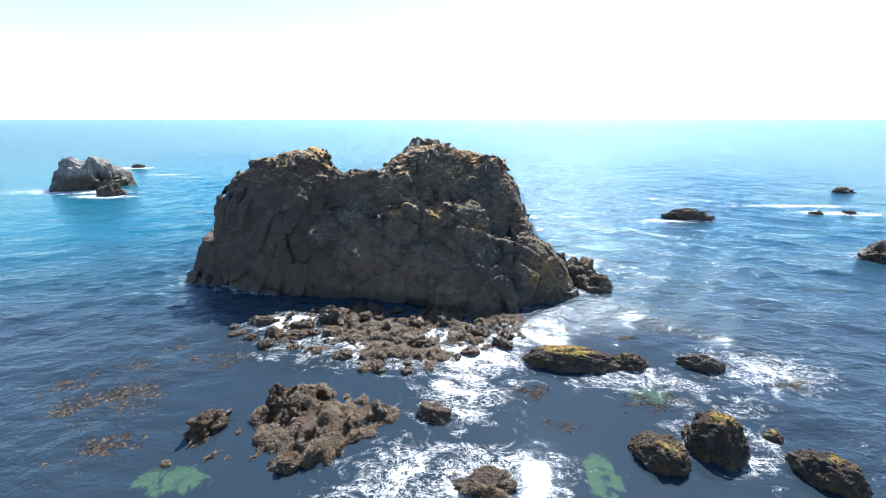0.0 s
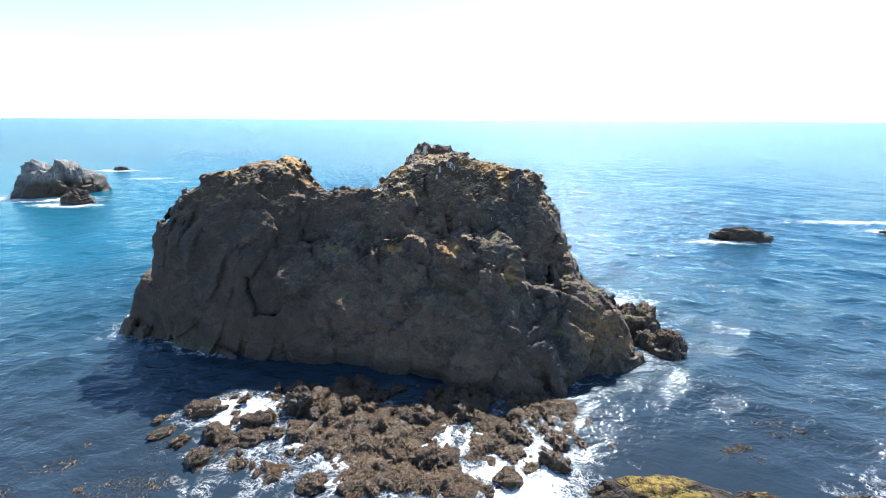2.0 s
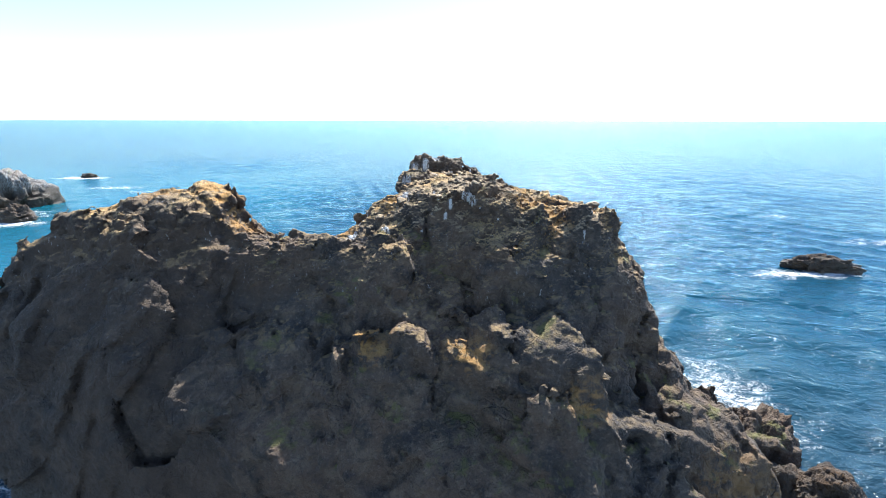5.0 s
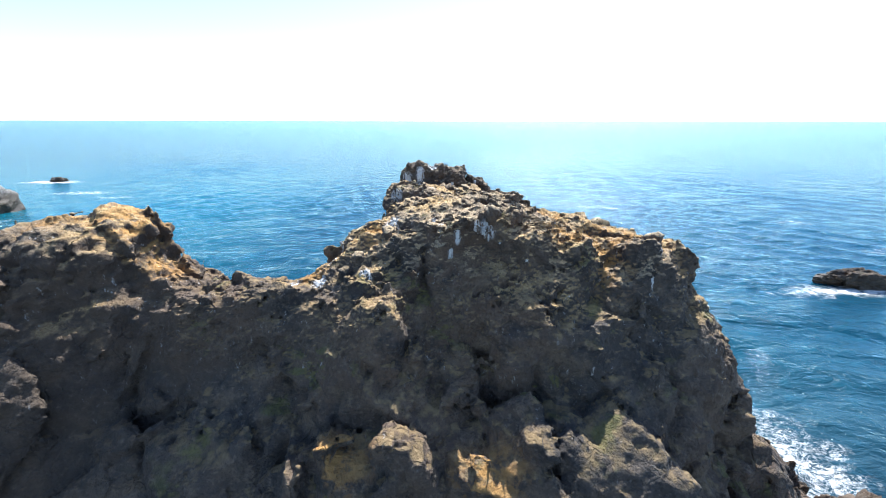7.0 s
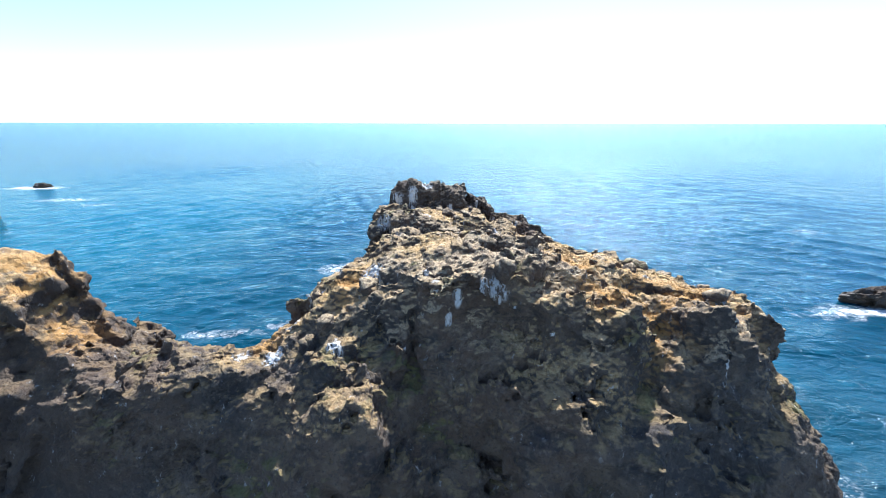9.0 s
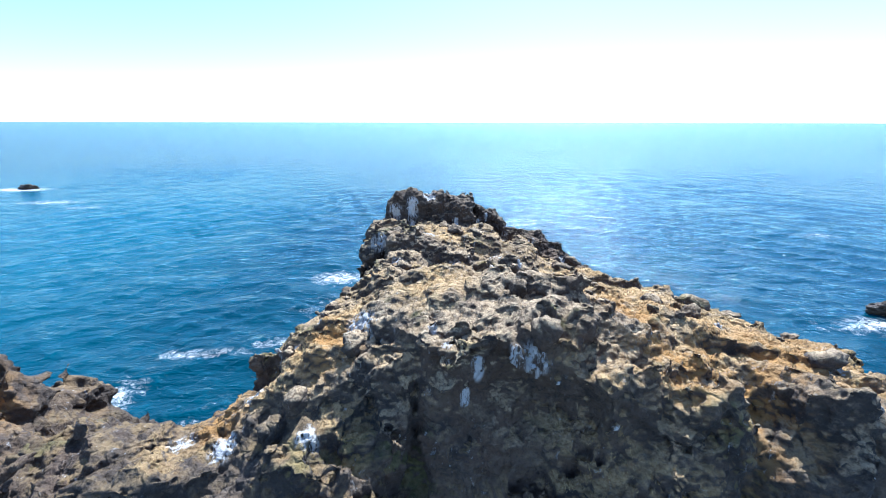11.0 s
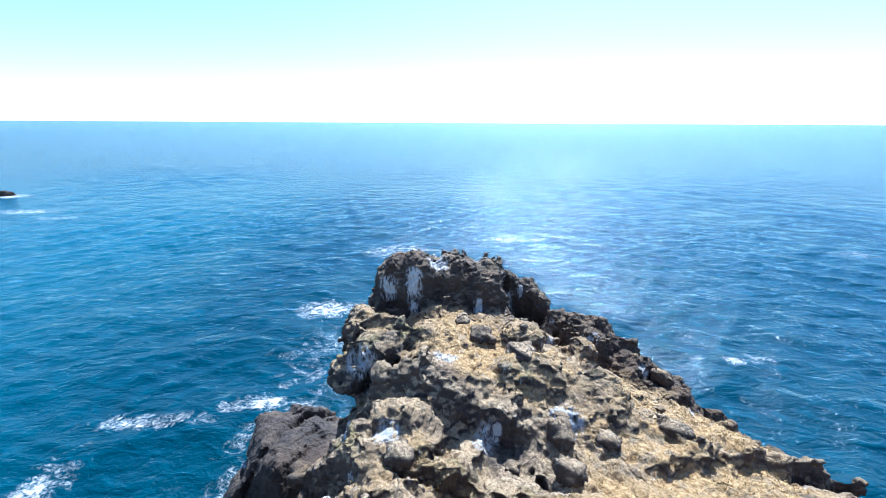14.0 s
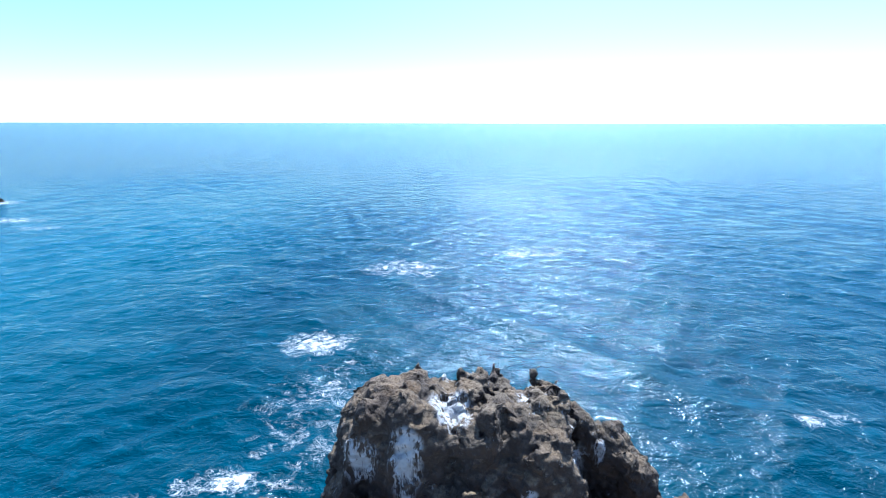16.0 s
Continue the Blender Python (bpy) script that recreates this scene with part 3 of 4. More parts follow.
def stack_fine(p):
    x, y, z = p[:, 0], p[:, 1], p[:, 2]
    high = ((y - 92) / 8).clip(0, 1) * ((z - 17) / 4).clip(0, 1)
    calm = blobs(p, EARTH)
    face = ((23 - z) / 4).clip(0, 1)
    west = ((-20 - x) / 6).clip(0, 1) * ((23 - z) / 4).clip(0, 1)
    low = ((10 - z) / 4).clip(0, 1) * ((13 - x) / 6).clip(0, 1)
    k = (1 - 0.45 * high) * (1 - 0.6 * calm) * (1 - 0.5 * west) * (1 - 0.5 * low)
    k = k * (1 - 0.45 * ((23.5 - z) / 2).clip(0, 1) * ((89 - y) / 3).clip(0, 1)) * (1 - 0.3 * ((z - 24) / 1.5).clip(0, 1) * (x > -20))
    bent = (p + np.float32(0.4) * np.stack([vnoise(p, 2.6, 91), vnoise(p, 2.6, 92), vnoise(p, 2.6, 93)], 1)) @ BEDS
    d1, d2, f = worley(bent * np.array((1, 1, 0.8), np.float32), 3.8, 3)
    e1, e2, g = worley(bent * np.array((0.8, 1, 1.25), np.float32), 1.6, 8)
    h1, h2, h = worley(bent * np.array((0.8, 1, 1.3), np.float32), 0.85, 14)
    top = ((z - 21.5) / 2).clip(0, 1)
    lumps = k * (0.6 * f + (2.6 - 1.6 * top) * (0.14 - (d2 - d1)).clip(0, 1) + 0.42 * g + (1.5 - 1.1 * top) * (0.13 - (e2 - e1)).clip(0, 1) + 0.2 * h - 0.05)
    # broken steps on the high ground: low walls towards -y, gentle backs behind them
    tread = ((vnoise(p, 4.0, 96) + 0.6) * 1.6).clip(0, 1) * top * (1 - 0.5 * calm) * ((106 - y) / 2).clip(0, 1)
    lumps = lumps + tread * (0.85 * slabs(p, (0.34, 0.94, 0.0), 3.4, 97) + 0.4 * slabs(p, (-0.45, 0.9, 0.0), 1.4, 98))
    # upright fins on the crest
    c1, c2, c = worley(p * np.array((1, 1, 0.3), np.float32), 0.95, 19)
    spine = np.maximum(((y - 104.0) / 1.2).clip(0, 1), (2.6 - np.abs((x + 1) * 0.667 + (y - 108.5) * 0.745)).clip(0, 1) * (x > -1))
    lumps = lumps + (0.35 + 0.65 * spine) * high * (1 - calm) * (0.42 * c + 1.0 * (0.18 - (c2 - c1)).clip(0, 1))
    # big blocks parted by deep clefts over the whole front
    w1, w2, w = worley((p + np.float32(0.9) * vnoise(p, 4.0, 72)[:, None]) * np.array((1, 1, 0.6), np.float32), 6.5, 71)
    broad = face * (0.8 * w + 2.6 * (0.15 - (w2 - w1)).clip(0, 1) - 0.1)
    # leaning slabs
    some = ((vnoise(p, 6.0, 67) + 0.35) * 2.0).clip(0, 1) * face * (y < 90)
    east = ((x + 24) / 5).clip(0, 1)
    broad = broad - some * (east * 0.9 * slabs(p, (0.35, 0.0, 0.94), 3.2, 66) * ((z - 5) / 4).clip(0, 1) + (1 - east) * 0.8 * slabs(p, (0.8, 0.0, -0.6), 4.0, 68))
    return broad + k * crag(p, (9, 4.0), (0.35, 0.3), 2) + 0.09 * k * vnoise(p, 0.9, 4) + lumps


def sea_stack():
    v, q = surface((stack_rough, stack_fine), (-62, 59, -2.4), (34, 131, 31.5), 0.32, 4.0)
    v, q = largest(v, q)
    v, q = finer(v, q)
    nrm = normals(v, q)
    c1, c2, g = worley((v @ BEDS) * np.array((0.8, 1, 1.3), np.float32), 0.55, 33)
    v = v + nrm * (0.55 + 0.25 * ((v[:, 2] - 22) / 3).clip(0, 1))[:, None] * (0.03 * vnoise(v, 0.3, 31) + 0.13 * g - 0.5 * (0.16 - (c2 - c1)).clip(0, 1))[:, None]
    mid = v[q].mean(1)
    top = lambda p: np.minimum.reduce([(p[:, 2] - 18.5) / 1.5, (p[:, 0] + 24) / 2, (p[:, 1] - 79) / 2]).clip(0, 1)
    v, q = finer_where(v, q, top(mid) > 0)
    nrm = normals(v, q)
    t = top(v) * (top(v) > 0.15)
    near = np.flatnonzero(t > 0)
    c1, c2, g = worley((v[near] @ BEDS) * np.array((0.8, 1, 1.3), np.float32), 0.3, 35)
    v[near] += nrm[near] * (t[near] * (0.02 * vnoise(v[near], 0.18, 36) + 0.065 * g - 0.22 * (0.18 - (c2 - c1)).clip(0, 1)))[:, None]
    nrm = normals(v, q)
    up = nrm[:, 2]
    flat = ((up - 0.45) / 0.35).clip(0, 1) * ((v[:, 2] - 19.5) / 4).clip(0, 1)
    patchy = 0.6 * vnoise(v, 3.0, 5) + 0.4 * vnoise(v, 1.1, 6)
    soil = flat * np.maximum((0.2 + patchy).clip(0, 1), (1.15 * blobs(v, EARTH) + 0.8 * patchy).clip(0, 1))
    lichen = 0.4 * blobs(v, [(20, 71, 6, 4.0, 1.0), (25, 74, 3, 3, 1.0), (-55, 81, 8, 2, 1.0)])
    lichen = np.maximum(lichen, blobs(v, [(4.2, 85.3, 26.6, 2.0, 1.3), (6.3, 85.4, 25.4, 2.6, 1.6), (7.4, 83.6, 23.6, 1.6, 1.6), (9.6, 85.0, 24.6, 2.2, 1.3), (8.8, 86.5, 25.2, 2.4, 1.2), (3.2, 87.8, 26.8, 2.0, 1.0), (6, 88.5, 26, 2.2, 1.0), (11.5, 87, 24.6, 2.0, 1.2), (-10, 75.4, 17.6, 2.0, 1.0), (-2, 74.6, 17.4, 2.0, 1.0), (7, 73.5, 13.8, 2.0, 1.0),
                                          (-27, 86.5, 26.8, 2.2, 1.4), (-24.4, 86, 25, 1.8, 1.4), (-31, 85.8, 26.3, 2.0, 1.2), (-36, 84.5, 25.6, 1.6, 1.2), (-14, 86, 23.5, 1.3, 1.2), (-9.5, 87.4, 26.5, 1.5, 1.2)]) * ((up - 0.2) / 0.3).clip(0, 1))
    # the crest and the wall on its flank stay bare, their shade painted dark
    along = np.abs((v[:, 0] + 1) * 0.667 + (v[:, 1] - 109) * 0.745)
    shaded_bare = np.where(v[:, 0] > -1, (1.9 - along).clip(0, 1), ((v[:, 1] - 105.2) / 0.6).clip(0, 1)) * ((v[:, 1] - 99) / 1.5).clip(0, 1)
    soil = soil * (1 - shaded_bare)
    # the west mass takes the same painted shade
    shaded_bare = np.maximum(0.95 * shaded_bare, 0.85 * ((-19 - v[:, 0]) / 3).clip(0, 1))
    guano = blobs(v, [(-2.6, 84.0, 27.6, 0.7, 2.4), (-1.4, 83.9, 27.6, 0.7, 2.4), (1.9, 84.6, 26.3, 0.45, 3.0), (-7.2, 106.2, 28.4, 0.5, 5.0), (-5.8, 107.4, 28.7, 0.7, 1.5), (-3.2, 108.0, 28.0, 0.6, 1.5), (-8.7, 106.6, 27.6, 0.6, 1.5), (-1.2, 107.4, 27.4, 0.5, 4.0), (-9.6, 84.0, 25.0, 0.4, 6.0), (-13, 84.4, 23.6, 0.5, 4.0), (1.3, 106.0, 25.6, 0.35, 5.0),
                      (3.2, 104.3, 25.2, 0.45, 4.5), (5.3, 102.8, 24.2, 0.4, 4.0), (-7.6, 96.2, 26.4, 0.5, 2.2), (-2.0, 100.0, 26.6, 0.5, 2.4), (0.4, 100.0, 26.0, 0.4, 4.0)])
    guano = np.maximum(guano, blobs(v, [(-9.2, 100.5, 26.5, 0.7, 1.2), (-4.0, 96.4, 26.6, 0.5, 2.4), (-0.8, 97.0, 26.4, 0.6, 2.5), (10.5, 85.5, 25.6, 0.7, 2.0), (-12.5, 86.5, 24.2, 0.5, 3.0),
                                        (-8.0, 88.0, 26.4, 0.8, 1.6), (-5.5, 99.5, 27.2, 0.6, 1.0), (12, 90, 24.5, 0.6, 1.8), (7.5, 95, 24.4, 0.5, 1.6), (-15, 85, 24, 0.5, 3.0)]))
    g = np.random.default_rng(9)
    steep = np.flatnonzero((v[:, 2] > 24.0) & (up < 0.45) & (v[:, 0] > -20))
    seeds = [(*v[k], g.uniform(0.1, 0.26), g.uniform(3, 7)) for k in g.choice(steep, 44)]
    tall = np.flatnonzero(v[:, 2] > 19)
    guano[tall] = np.maximum(guano[tall], blobs(v[tall], seeds))
    me = raw_mesh("sea_stack", v, q, M_STACK, {"soil": soil, "lichen": lichen, "guano": guano, "shaded_bare": shaded_bare})
    tagged(new("sea_rock", me), "large dark craggy rock with tan grassy top in sea", "rock")
    return v, nrm, soil


STACK_V, STACK_N, STACK_SOIL = sea_stack()


# ---- smaller rocks ----
def boulder(name, x, y, rx, ry, h, seed, material, label, turn=0.0, rough=0.22, group="", sink=0.6):
    """A craggy rock that rises h above the water and reaches sink below it."""
    bm = bmesh.new()
    bmesh.ops.create_icosphere(bm, subdivisions=6 if max(rx, ry) > 2.0 else 4 if max(rx, ry) > 0.8 else 3, radius=1.0)
    bm.verts.ensure_lookup_table()
    v = np.array([w.co[:] for w in bm.verts], np.float32)
    q = np.array([[w.index for w in f.verts] for f in bm.faces], np.int64)
    bm.free()
    u = v.copy()
    s = max(rx, ry)
    off = np.array((seed * 7.3, seed * 3.1, seed * 5.7), np.float32)
    # break the ball up into a craggy lump
    r = 1 + rough * crag(u + off, (1.1, 0.55, 0.3, 0.16), (1.0, 0.9, 0.55, 0.32), seed)
    d1, d2, f = worley(u + off, 0.55, seed)
    r += rough * (0.75 * f - 0.5 * (0.3 - (d2 - d1)).clip(0, 1))
    g1, g2, g = worley(u * s + off, 0.45, seed + 1)
    r += (0.1 * g + crag(u * s + off, (0.5, 0.28), (0.06, 0.09), seed)) / s * min(1.0, s / 1.5)
    v = v * r[:, None]
    z = v[:, 2]
    v = np.stack([v[:, 0] * rx, v[:, 1] * ry, np.where(z > 0, z * h, z * (sink + 0.4))], 1)
    a = radians(turn)
    v[:, :2] = v[:, :2] @ np.array(((math.cos(a), math.sin(a)), (-math.sin(a), math.cos(a))), np.float32)
    alga = ((v[:, 2] / h - 0.82 + 0.2 * vnoise(u, 0.6, seed + 2)) * 3.5).clip(0, 1) * (1.0 if material is M_BOULDER else 0.0)
    zero = np.zeros(len(v), np.float32)
    me = raw_mesh(name, v, q, material, {"alga": alga, "soil": zero, "lichen": zero, "guano": (((v[:, 2] / h - 0.25) * 1.5).clip(0, 0.33)) if material is M_ISLET else zero})
    ob = tagged(new(name, me), label, "rock", group)
    ob.location = (x, y, 0)
    return ob


def dry_grass():
    """Short straw tufts on the earthy flats of the stack."""
    g = np.random.default_rng(12)
    good = np.flatnonzero((STACK_SOIL > 0.45) & (STACK_N[:, 2] > 0.6))
    pick = g.choice(good, 5200, replace=False)
    v, q = [], []
    for k in pick:
        p = STACK_V[k]
        for b in range(5):
            a, ln, w = g.uniform(0, 6.283), g.uniform(0.05, 0.13), g.uniform(0.008, 0.016)
            c, d, r = math.cos(a), math.sin(a), g.uniform(0.25, 0.9)
            o = p + g.normal(0, 0.05, 3) * (1, 1, 0.2)
            n0 = len(v)
            for t, ww in ((0.0, w), (0.55, w * 0.8), (1.0, w * 0.2)):
                x, y, z = o[0] + c * ln * r * t, o[1] + d * ln * r * t, o[2] - 0.03 + ln * (t - 0.35 * r * t * t)
                v += [(x - d * ww, y + c * ww, z), (x + d * ww, y - c * ww, z)]
            q += [(n0, n0 + 1, n0 + 3, n0 + 2), (n0 + 2, n0 + 3, n0 + 5, n0 + 4)]
    me = raw_mesh("dry_grass", np.array(v, np.float32), np.array(q), M_STRAW, smooth=False)
    tagged(new("dry_grass", me), "short dry straw-coloured grass on the rock top", "grass", kind="stuff")


dry_grass()


def ground_at(x, y):
    d = (STACK_V[:, 0] - x) ** 2 + (STACK_V[:, 1] - y) ** 2
    return float(STACK_V[d < 0.09, 2].max()) if (d < 0.09).any() else None


rng = random.Random(11)
for k in range(64):
    x, y, s = rng.uniform(-13, 13), rng.uniform(84, 104), 0.14 + 0.45 * rng.random() ** 2
    z = ground_at(x, y)
    if z is None or z < 22:
        continue
    ob = boulder("loose_rock", x, y, s * rng.uniform(0.9, 1.5), s, s * 0.9, 300 + k, M_STACK, "loose brown stone lying on the rock top", rng.uniform(0, 180), group="loose rocks", sink=s)
    ob.location = (x, y, z - 0.05 - 0.15 * s)


WEEDY = "brown seaweed-covered rock awash in shallow water"
boulder("islet", -186, 196, 14.2, 11, 16.0, 4, M_ISLET, "pale grey guano-topped rock islet ringed with foam", 5, rough=0.2)
boulder("islet", -158.6, 177, 4.7, 3.8, 4.6, 9, M_DARK, "small dark rock beside the pale islet")
boulder("islet", -228, 279, 4.5, 3.0, 2.2, 11, M_DARK, "low dark rock with surf breaking on it")
boulder("skerry", 86.5, 136.5, 8.2, 3.4, 3.1, 14, M_DARK, "low black rock ridge washed by surf", -6)
boulder("skerry", 194, 190, 4.4, 2.8, 2.4, 15, M_DARK, "low black rock washed by surf")
boulder("skerry", 140, 145, 2.0, 1.3, 1.2, 16, M_DARK, "tiny black rock awash in surf")
boulder("skerry", 152.5, 145.5, 1.9, 1.4, 1.2, 17, M_DARK, "tiny black rock awash in surf")
boulder("skerry", 112, 95, 5.0, 3.0, 3.6, 18, M_DARK, "low black rock washed by surf")
boulder("skerry", 120, 102, 5.0, 3.0, 3.0, 19, M_DARK, "low black rock washed by surf")
boulder("boulder", 30.4, 82.0, 4.0, 3.2, 5.0, 21, M_STACK, "dark boulder at the foot of the sea stack", 20, rough=0.15)
boulder("boulder", 32.2, 76.2, 3.0, 2.5, 3.2, 22, M_DARK, "dark wet boulder at the foot of the sea stack", rough=0.15)
boulder("boulder", 29.4, 77.6, 1.7, 1.5, 2.4, 24, M_DARK, "small dark wet boulder between larger ones", rough=0.15)
boulder("boulder", 27.2, 86.5, 2.3, 2.0, 3.2, 23, M_DARK, "dark wet boulder at the foot of the sea stack")
for k, (x, y, rx, ry, h, turn) in enumerate(((-19.2, 41.0, 2.2, 1.7, 2.4, 0), (-16.6, 38.4, 1.3, 1.2, 1.7, 20), (-7.0, 39.8, 1.6, 1.1, 1.1, 10), (-26.8, 36.9, 1.7, 2.1, 1.7, 0),
                                             (4.9, 30.2, 2.9, 1.4, 0.9, 10), (-15.4, 32.3, 1.3, 1.1, 0.9, 0))):
    boulder("reef_rock", x, y, rx, ry, h, 30 + k, M_SHORE, WEEDY, turn, group="reef rocks", rough=0.3)
for k, (x, y, rx, ry, h, turn) in enumerate(((19.5, 50.5, 7.0, 2.4, 2.3, -4), (28.0, 50.2, 2.4, 1.6, 1.7, 0), (24.0, 34.2, 2.6, 2.6, 2.2, 30),
                                             (30.8, 35.5, 3.0, 2.7, 3.8, -20), (39.6, 32.2, 3.0, 2.4, 2.6, -35), (38.0, 36.9, 0.9, 0.8, 0.9, 0))):
    boulder("shore_boulder", x, y, rx, ry, h, 50 + k, M_BOULDER, "dark boulder with yellow-green algae on its top", turn, group="algae boulders", rough=0.09)
boulder("shore_boulder", -0.2, 39.6, 1.9, 1.4, 1.3, 60, M_SHORE, "rounded dark weedy boulder in foam", group="algae boulders")
boulder("shore_boulder", 38.0, 49.8, 2.9, 1.4, 1.8, 62, M_DARK, "smooth dark tilted boulder in swirling foam", -18, rough=0.1)
boulder("shore_boulder", -19.5, 62.0, 2.3, 1.6, 2.2, 61, M_DARK, "smooth grey boulder among reef rocks")


def reef_rough(p):
    x, y, z = p[:, 0], p[:, 1], p[:, 2]
    bed = lambda cx, cy, rx, ry, top: top - 1.3 * np.hypot((x - cx) / rx, (y - cy) / ry) ** 2
    h = np.maximum.reduce([bed(-10, 59, 22, 8, 0.65), bed(-24, 62, 8, 4, 0.3), bed(6, 61.5, 11, 5, 0.6), bed(-5, 52.5, 11, 5.5, 0.5),
                           bed(-13.5, 37.0, 6.5, 4.8, 1.3), bed(-17.6, 40.8, 3.2, 2.6, 2.3), bed(-8.0, 39.4, 3.5, 1.8, 0.9), bed(-15, 32.8, 3, 2.0, 0.7), bed(6, 29.7, 3, 1.6, 0.4)])
    return (z - np.maximum(h, -1.6)) * 0.8


def reef_fine(p):
    d1, d2, f = worley(p, 1.5, 41)
    return crag(p, (4.5, 2.2, 1.1, 0.6), (0.5, 0.55, 0.35, 0.2), 40) + 0.35 * f + 0.4 * (0.4 - (d2 - d1)).clip(0, 1) - 0.05


def reef():
    v, q = surface((reef_rough, reef_fine), (-42, 24, -1.4), (18, 67, 3.4), 0.3, 3.0)
    v = v + normals(v, q) * crag(v, (0.5, 0.3), (0.1, 0.1), 51)[:, None]
    base = tagged(new("reef"), "broken brown weedy rock reef barely above the water", "reef")
    base.location = (-12, 55, 0)
    q2 = q[v[q][:, :, 2].max(1) > -0.35]
    lab = pieces(v, q2)
    for k in np.unique(lab):
        f = q2[lab == k]
        if len(f) < 25:
            continue
        w, f, used = compact(v, f)
        zero = np.zeros(len(w), np.float32)
        me = raw_mesh("ledge", w - np.array((-12, 55, 0), np.float32), f, M_SHORE, {"alga": zero, "soil": zero, "lichen": zero, "guano": zero})
        part("ledge", me, base)
    g = np.random.default_rng(77)
    wet = np.flatnonzero((v[:, 2] > -0.1) & (vnoise(v, 2.5, 78) > -0.25))
    o = v[g.choice(wet, 26000)] + g.normal(0, 0.06, (26000, 3))
    a, ln, w = g.uniform(0, 6.283, 26000), g.uniform(0.12, 0.4, 26000), g.uniform(0.012, 0.035, 26000)
    c, d = np.cos(a), np.sin(a)
    pts = []
    for t, ww in ((0.0, 1.0), (0.5, 1.0), (1.0, 0.4)):
        m = np.stack([o[:, 0] + c * ln * t, o[:, 1] + d * ln * t, o[:, 2] + 0.05 + ln * (0.45 * t - 0.7 * t * t)], 1)
        e = np.stack([-d * w * ww, c * w * ww, 0.3 * w], 1)
        pts += [m - e, m + e]
    vv = np.stack(pts, 1).reshape(-1, 3)
    b = np.arange(26000)[:, None] * 6
    qq = np.concatenate([b + np.array((0, 1, 3, 2)), b + np.array((2, 3, 5, 4))])
    tagged(new("seaweed", raw_mesh("seaweed", vv, qq, M_KELP)), "short brown seaweed fronds clinging to the reef", "seaweed", kind="stuff")


reef()
rng = random.Random(5)
for k in range(130):
    x, y = rng.uniform(-36, 15), rng.uniform(45, 66)
    if abs(x + 10) / 26 + abs(y - 58) / 11 > 1.15:
        continue
    s = rng.uniform(0.35, 1.15) ** 1.2 * (1.2 if y > 52 else 0.9)
    boulder("reef_rock", x, y, s * rng.uniform(1, 1.6), s * rng.uniform(0.8, 1.2), s * rng.uniform(0.6, 1.1), 100 + k, M_SHORE, WEEDY, rng.uniform(0, 180), group="reef rocks", rough=0.24)


# ---- floating kelp ----
def kelp(x, y, rx, ry, n, seed):
    """A loose mat of strap-like blades that lie on the water."""
    g = np.random.default_rng(seed)
    v, q = [], []
    hubs = g.normal(0, 0.8, (max(5, n // 22), 2))
    for k in range(n):
        h = hubs[g.integers(len(hubs))] + g.normal(0, 0.22, 2)
        px, py, a = x + h[0] * rx, y + h[1] * ry, g.uniform(0, 6.283)
        ln, w, z = g.uniform(0.15, 0.5), g.uniform(0.012, 0.035), g.uniform(-0.02, 0.04)
        base = len(v)
        for s in range(4):
            cx, cy = px + math.cos(a) * ln * s / 3, py + math.sin(a) * ln * s / 3
            ww = w * (0.5, 1.0, 0.9, 0.15)[s]
            zz = z + 0.04 * math.sin(s * 1.6 + k)
            v += [(cx - math.sin(a) * ww, cy + math.cos(a) * ww, zz), (cx + math.sin(a) * ww, cy - math.cos(a) * ww, zz + 0.03)]
            a += g.normal(0, 0.35)
            if s:
                b = base + 2 * s
                q.append((b - 2, b - 1, b + 1, b))
    me = raw_mesh("kelp_mat", np.array(v, np.float32), np.array(q), M_KELP)
    tagged(new("kelp_mat", me), "loose mat of brown kelp blades floating on the water", "kelp", "kelp mats", "stuff")


for k, (x, y, rx, ry, n) in enumerate(((-44, 39.5, 3.5, 1.6, 420), (-40.5, 42.5, 3.2, 1.5, 420), (-41, 48, 3.5, 1.6, 300), (-39, 54.5, 4.0, 2.0, 420), (-36, 35, 1.6, 0.8, 140),
                                       (-37, 32.6, 1.6, 1.0, 160), (-50, 44, 2.2, 1.2, 120), (-33, 50, 3, 1.5, 200), (27.5, 42.6, 2.8, 1.4, 240), (12.6, 44.2, 1.8, 0.9, 160),
                                       (31, 56.5, 1.6, 0.9, 150), (48, 46, 1.8, 0.9, 120), (50.5, 51.6, 1.2, 0.6, 90), (9, 60, 5, 2.5, 500), (14, 38, 2, 1, 60), (40, 61, 3.5, 1.2, 160))):
    kelp(x, y, rx, ry, int(3.2 * n), 200 + k)


# ---- the sea ----
def steps(a, b, d, far_lo, far_hi, grow=1.035):
    out = list(np.arange(a, b, d))
    s = d
    while out[-1] < far_hi:
        s *= grow
        out.append(out[-1] + s)
    s = d
    while out[0] > far_lo:
        s *= grow
        out.insert(0, out[0] - s)
    return np.array(out, np.float32)


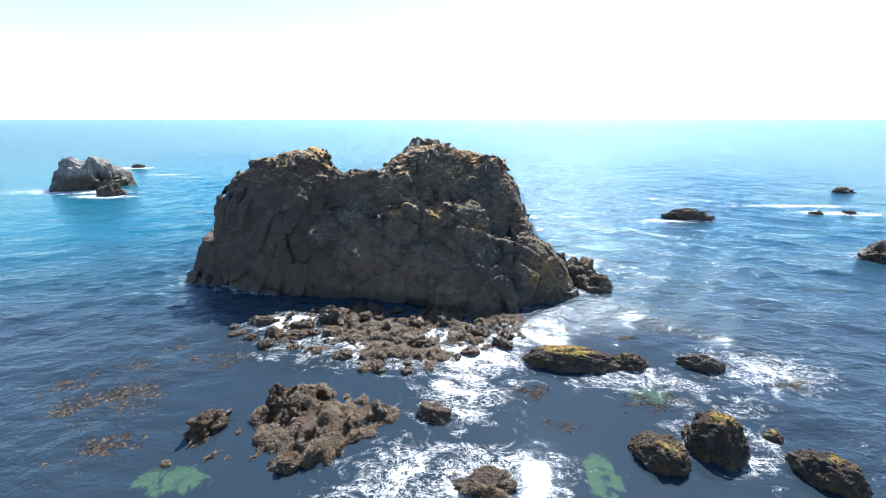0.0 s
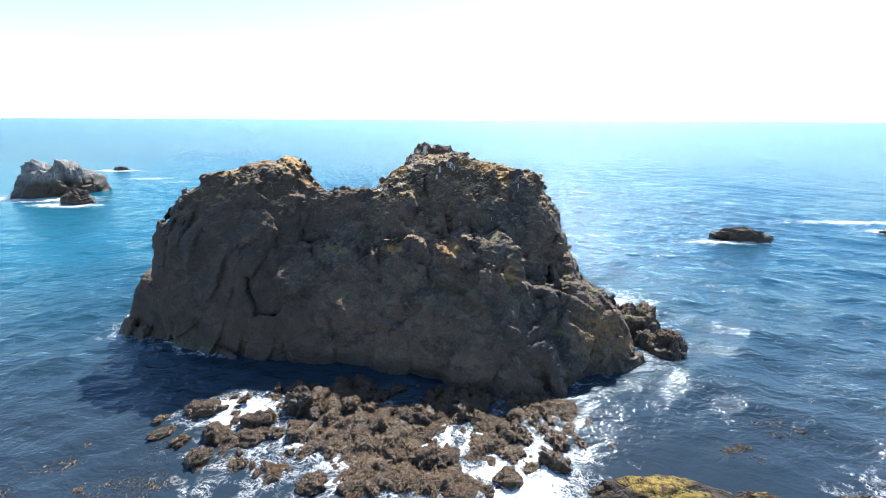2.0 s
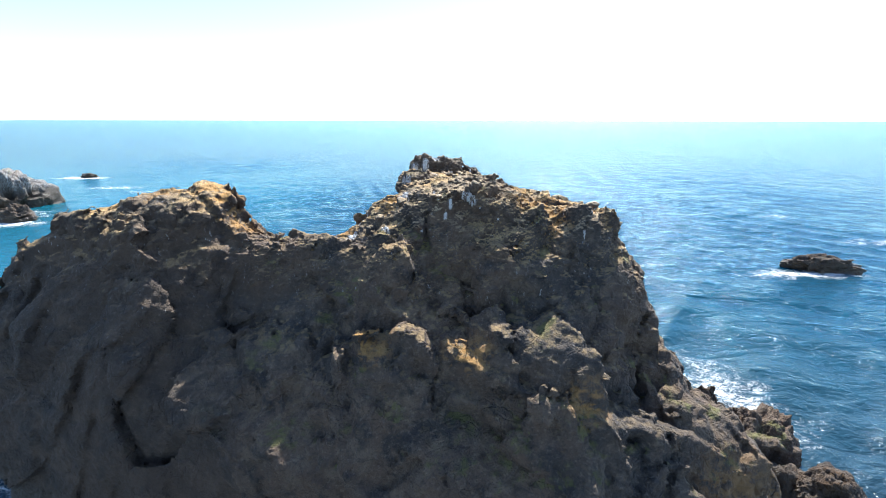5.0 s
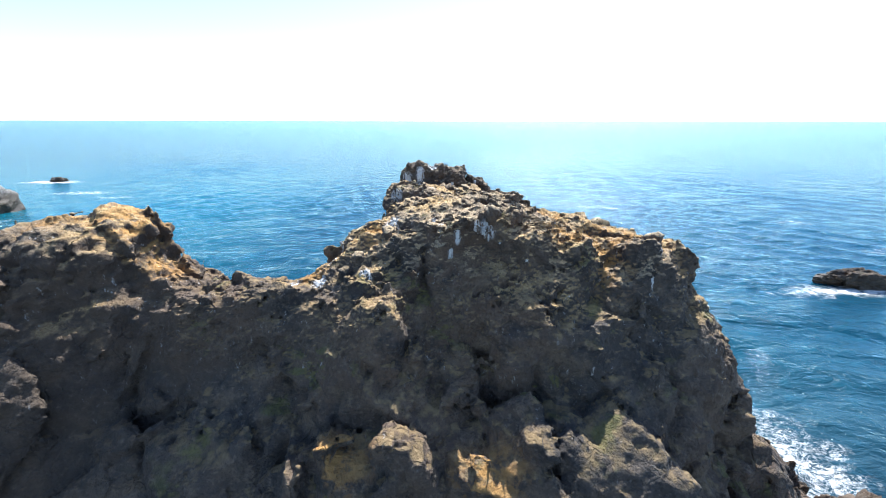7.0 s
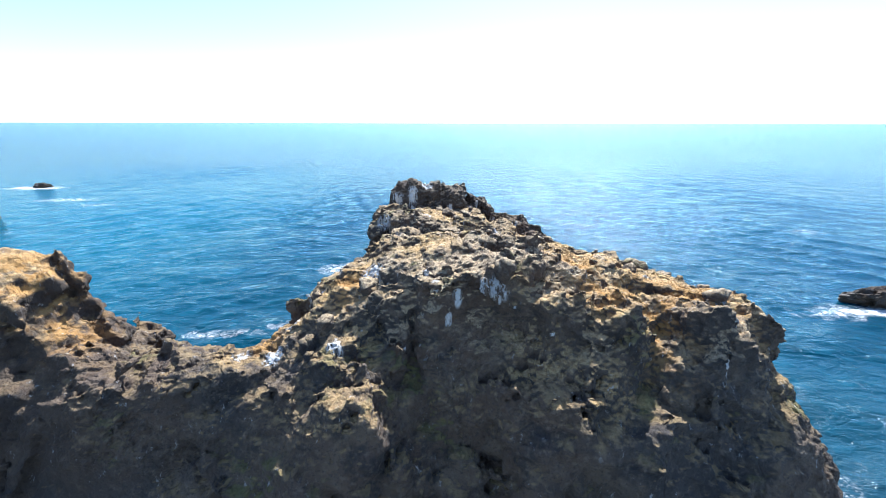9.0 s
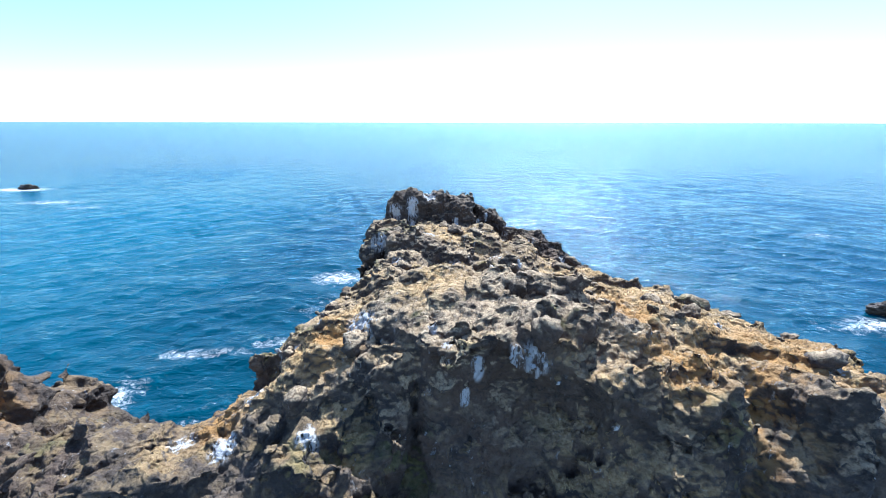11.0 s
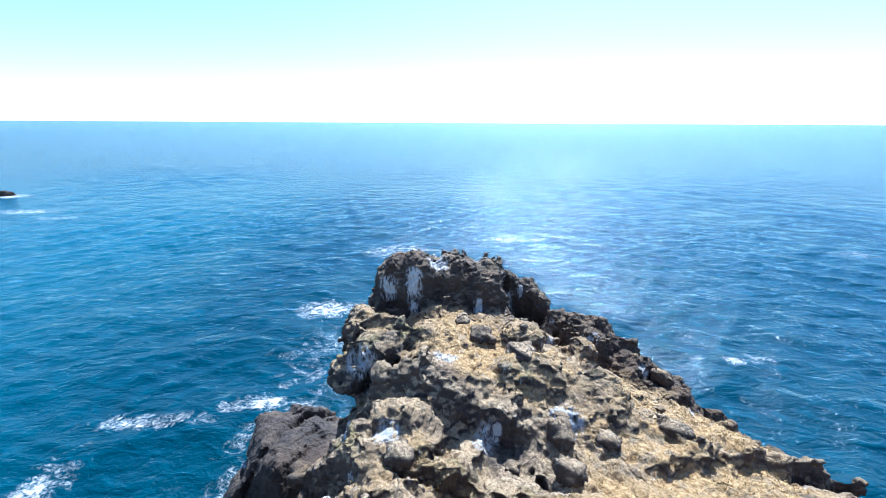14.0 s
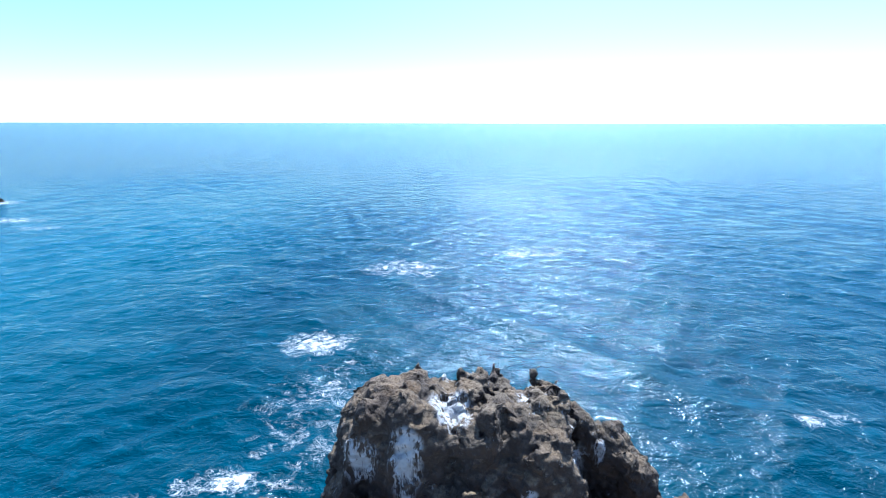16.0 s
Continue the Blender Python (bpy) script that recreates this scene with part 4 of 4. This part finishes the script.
def sea():
    xs, ys = steps(-95, 95, 0.55, -5600, 5600), steps(20, 215, 0.55, -1500, 5200)
    gx, gy = np.meshgrid(xs, ys, indexing="ij")
    x, y = gx.ravel(), gy.ravel()
    p = np.stack([x, y, np.zeros_like(x)], 1)
    calm = ((68 - y) / 16).clip(0, 1) * (1 - ((x - 27) / 20).clip(0, 1) * 0.7) * (1 - ((-x - 20) / 20).clip(0, 1) * 0.65) * ((y + 60) / 40).clip(0, 1)
    # wind waves: many short trains that come and go; each fades where the grid is too wide to carry it
    cell = np.maximum(np.gradient(xs)[:, None], np.gradient(ys)[None, :]).ravel()
    z = np.zeros_like(x)
    g = np.random.default_rng(41)
    for length in (19, 14, 11, 8.6, 6.8, 5.4, 4.4, 3.6, 3.0, 2.5):
        for turn in g.normal(-78, 40, 2):
            a = radians(turn)
            bend = vnoise(p, length * 3.1, int(length * 10))
            gust = (0.55 + vnoise(p, length * 5.0, int(length * 10) + 7)).clip(0, 1.3)
            phase = (x * math.cos(a) + y * math.sin(a)) * (2 * math.pi / length) + 2.2 * bend + g.uniform(0, 6.28)
            crest = np.exp(1.2 * np.sin(phase)) / 1.39 - 0.9
            z += gust * (0.0072 * length) * crest * (1.6 - 3.2 * cell / length).clip(0, 1)
    z = z * (1 - 0.94 * calm)
    z = z + 16.0 * ((y - 1500) / 3500).clip(0, 1.2) ** 2
    d = stack_rough(np.stack([x, y, np.full_like(x, 0.3)], 1))
    foam = (1 - np.abs(d) / 5.0).clip(0, 1) * np.where((y < 72) & (x < 15), 0.25, 0.7)
    wash_sparkle = ((-8, 56, 25, 9, 1.0), (6, 52, 10, 9, 1.18), (3, 44, 8, 9, 1.0), (2, 31, 15, 6, 0.98), (-27, 61, 8, 4, 1.3), (28, 47, 13, 4, 0.85), (46, 49, 12, 7, 0.85), (36, 42, 9, 4, 0.7),
            (33, 90, 7, 12, 0.9), (-187, 184, 40, 10, 1.2), (-160, 172, 18, 6, 1.4), (80, 133, 16, 4, 1.1), (148, 146, 20, 4, 1.2), (-230, 277, 20, 7, 1.4), (-33, 104, 6, 14, 0.6), (143, 158, 34, 4, 1.15), (155, 143, 14, 3, 1.1), (112, 97, 12, 5, 0.9))
    # last two patches: sun sparkle on open water, painted as faint foam
    wash_sparkle += ((-48, 114, 3.5, 7, 0.85), (-43, 125, 10, 2.2, 0.85), (-30, 128, 7, 2, 1.0), (-29, 156, 8, 5, 1.05), (-17, 193, 13, 8, 0.85), (20, 205, 14, 5, 0.8), (45, 138, 6, 3, 0.7), (119, 190, 10, 4, 0.7), (-182, 243, 20, 6, 0.9), (-156, 232, 14, 4, 0.75), (33, 36, 8, 6, 0.75), (-22, 140, 12, 14, 0.6), (0, 130, 22, 18, 0.45))
    for cx, cy, rx, ry, s in wash_sparkle:
        e = np.hypot((x - cx) / rx, (y - cy) / ry)
        foam = np.maximum(foam, s * (1.35 - e).clip(0, 1))
    shoal = np.zeros_like(x)
    for cx, cy, rx, ry in ((-26, 30.5, 6, 2.6), (17, 31.5, 2.6, 5), (28, 44, 5, 3)):
        shoal = np.maximum(shoal, (1.5 - np.hypot((x - cx) / rx, (y - cy) / ry)).clip(0, 1))
    n0, n1 = len(xs), len(ys)
    i = (np.arange(n0 - 1)[:, None] * n1 + np.arange(n1 - 1)[None, :]).ravel()
    q = np.stack([i, i + n1, i + n1 + 1, i + 1], 1)
    me = raw_mesh("water", np.stack([x, y, z], 1), q, M_WATER, {"foam": foam, "shoal": shoal, "offshore": ((y - 58) / 55).clip(0, 1), "pale": ((-x - 45) / 60).clip(0, 1) * ((420 - y) / 200).clip(0, 1), "calm": calm})
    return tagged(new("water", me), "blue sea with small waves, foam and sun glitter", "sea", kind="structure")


sea()
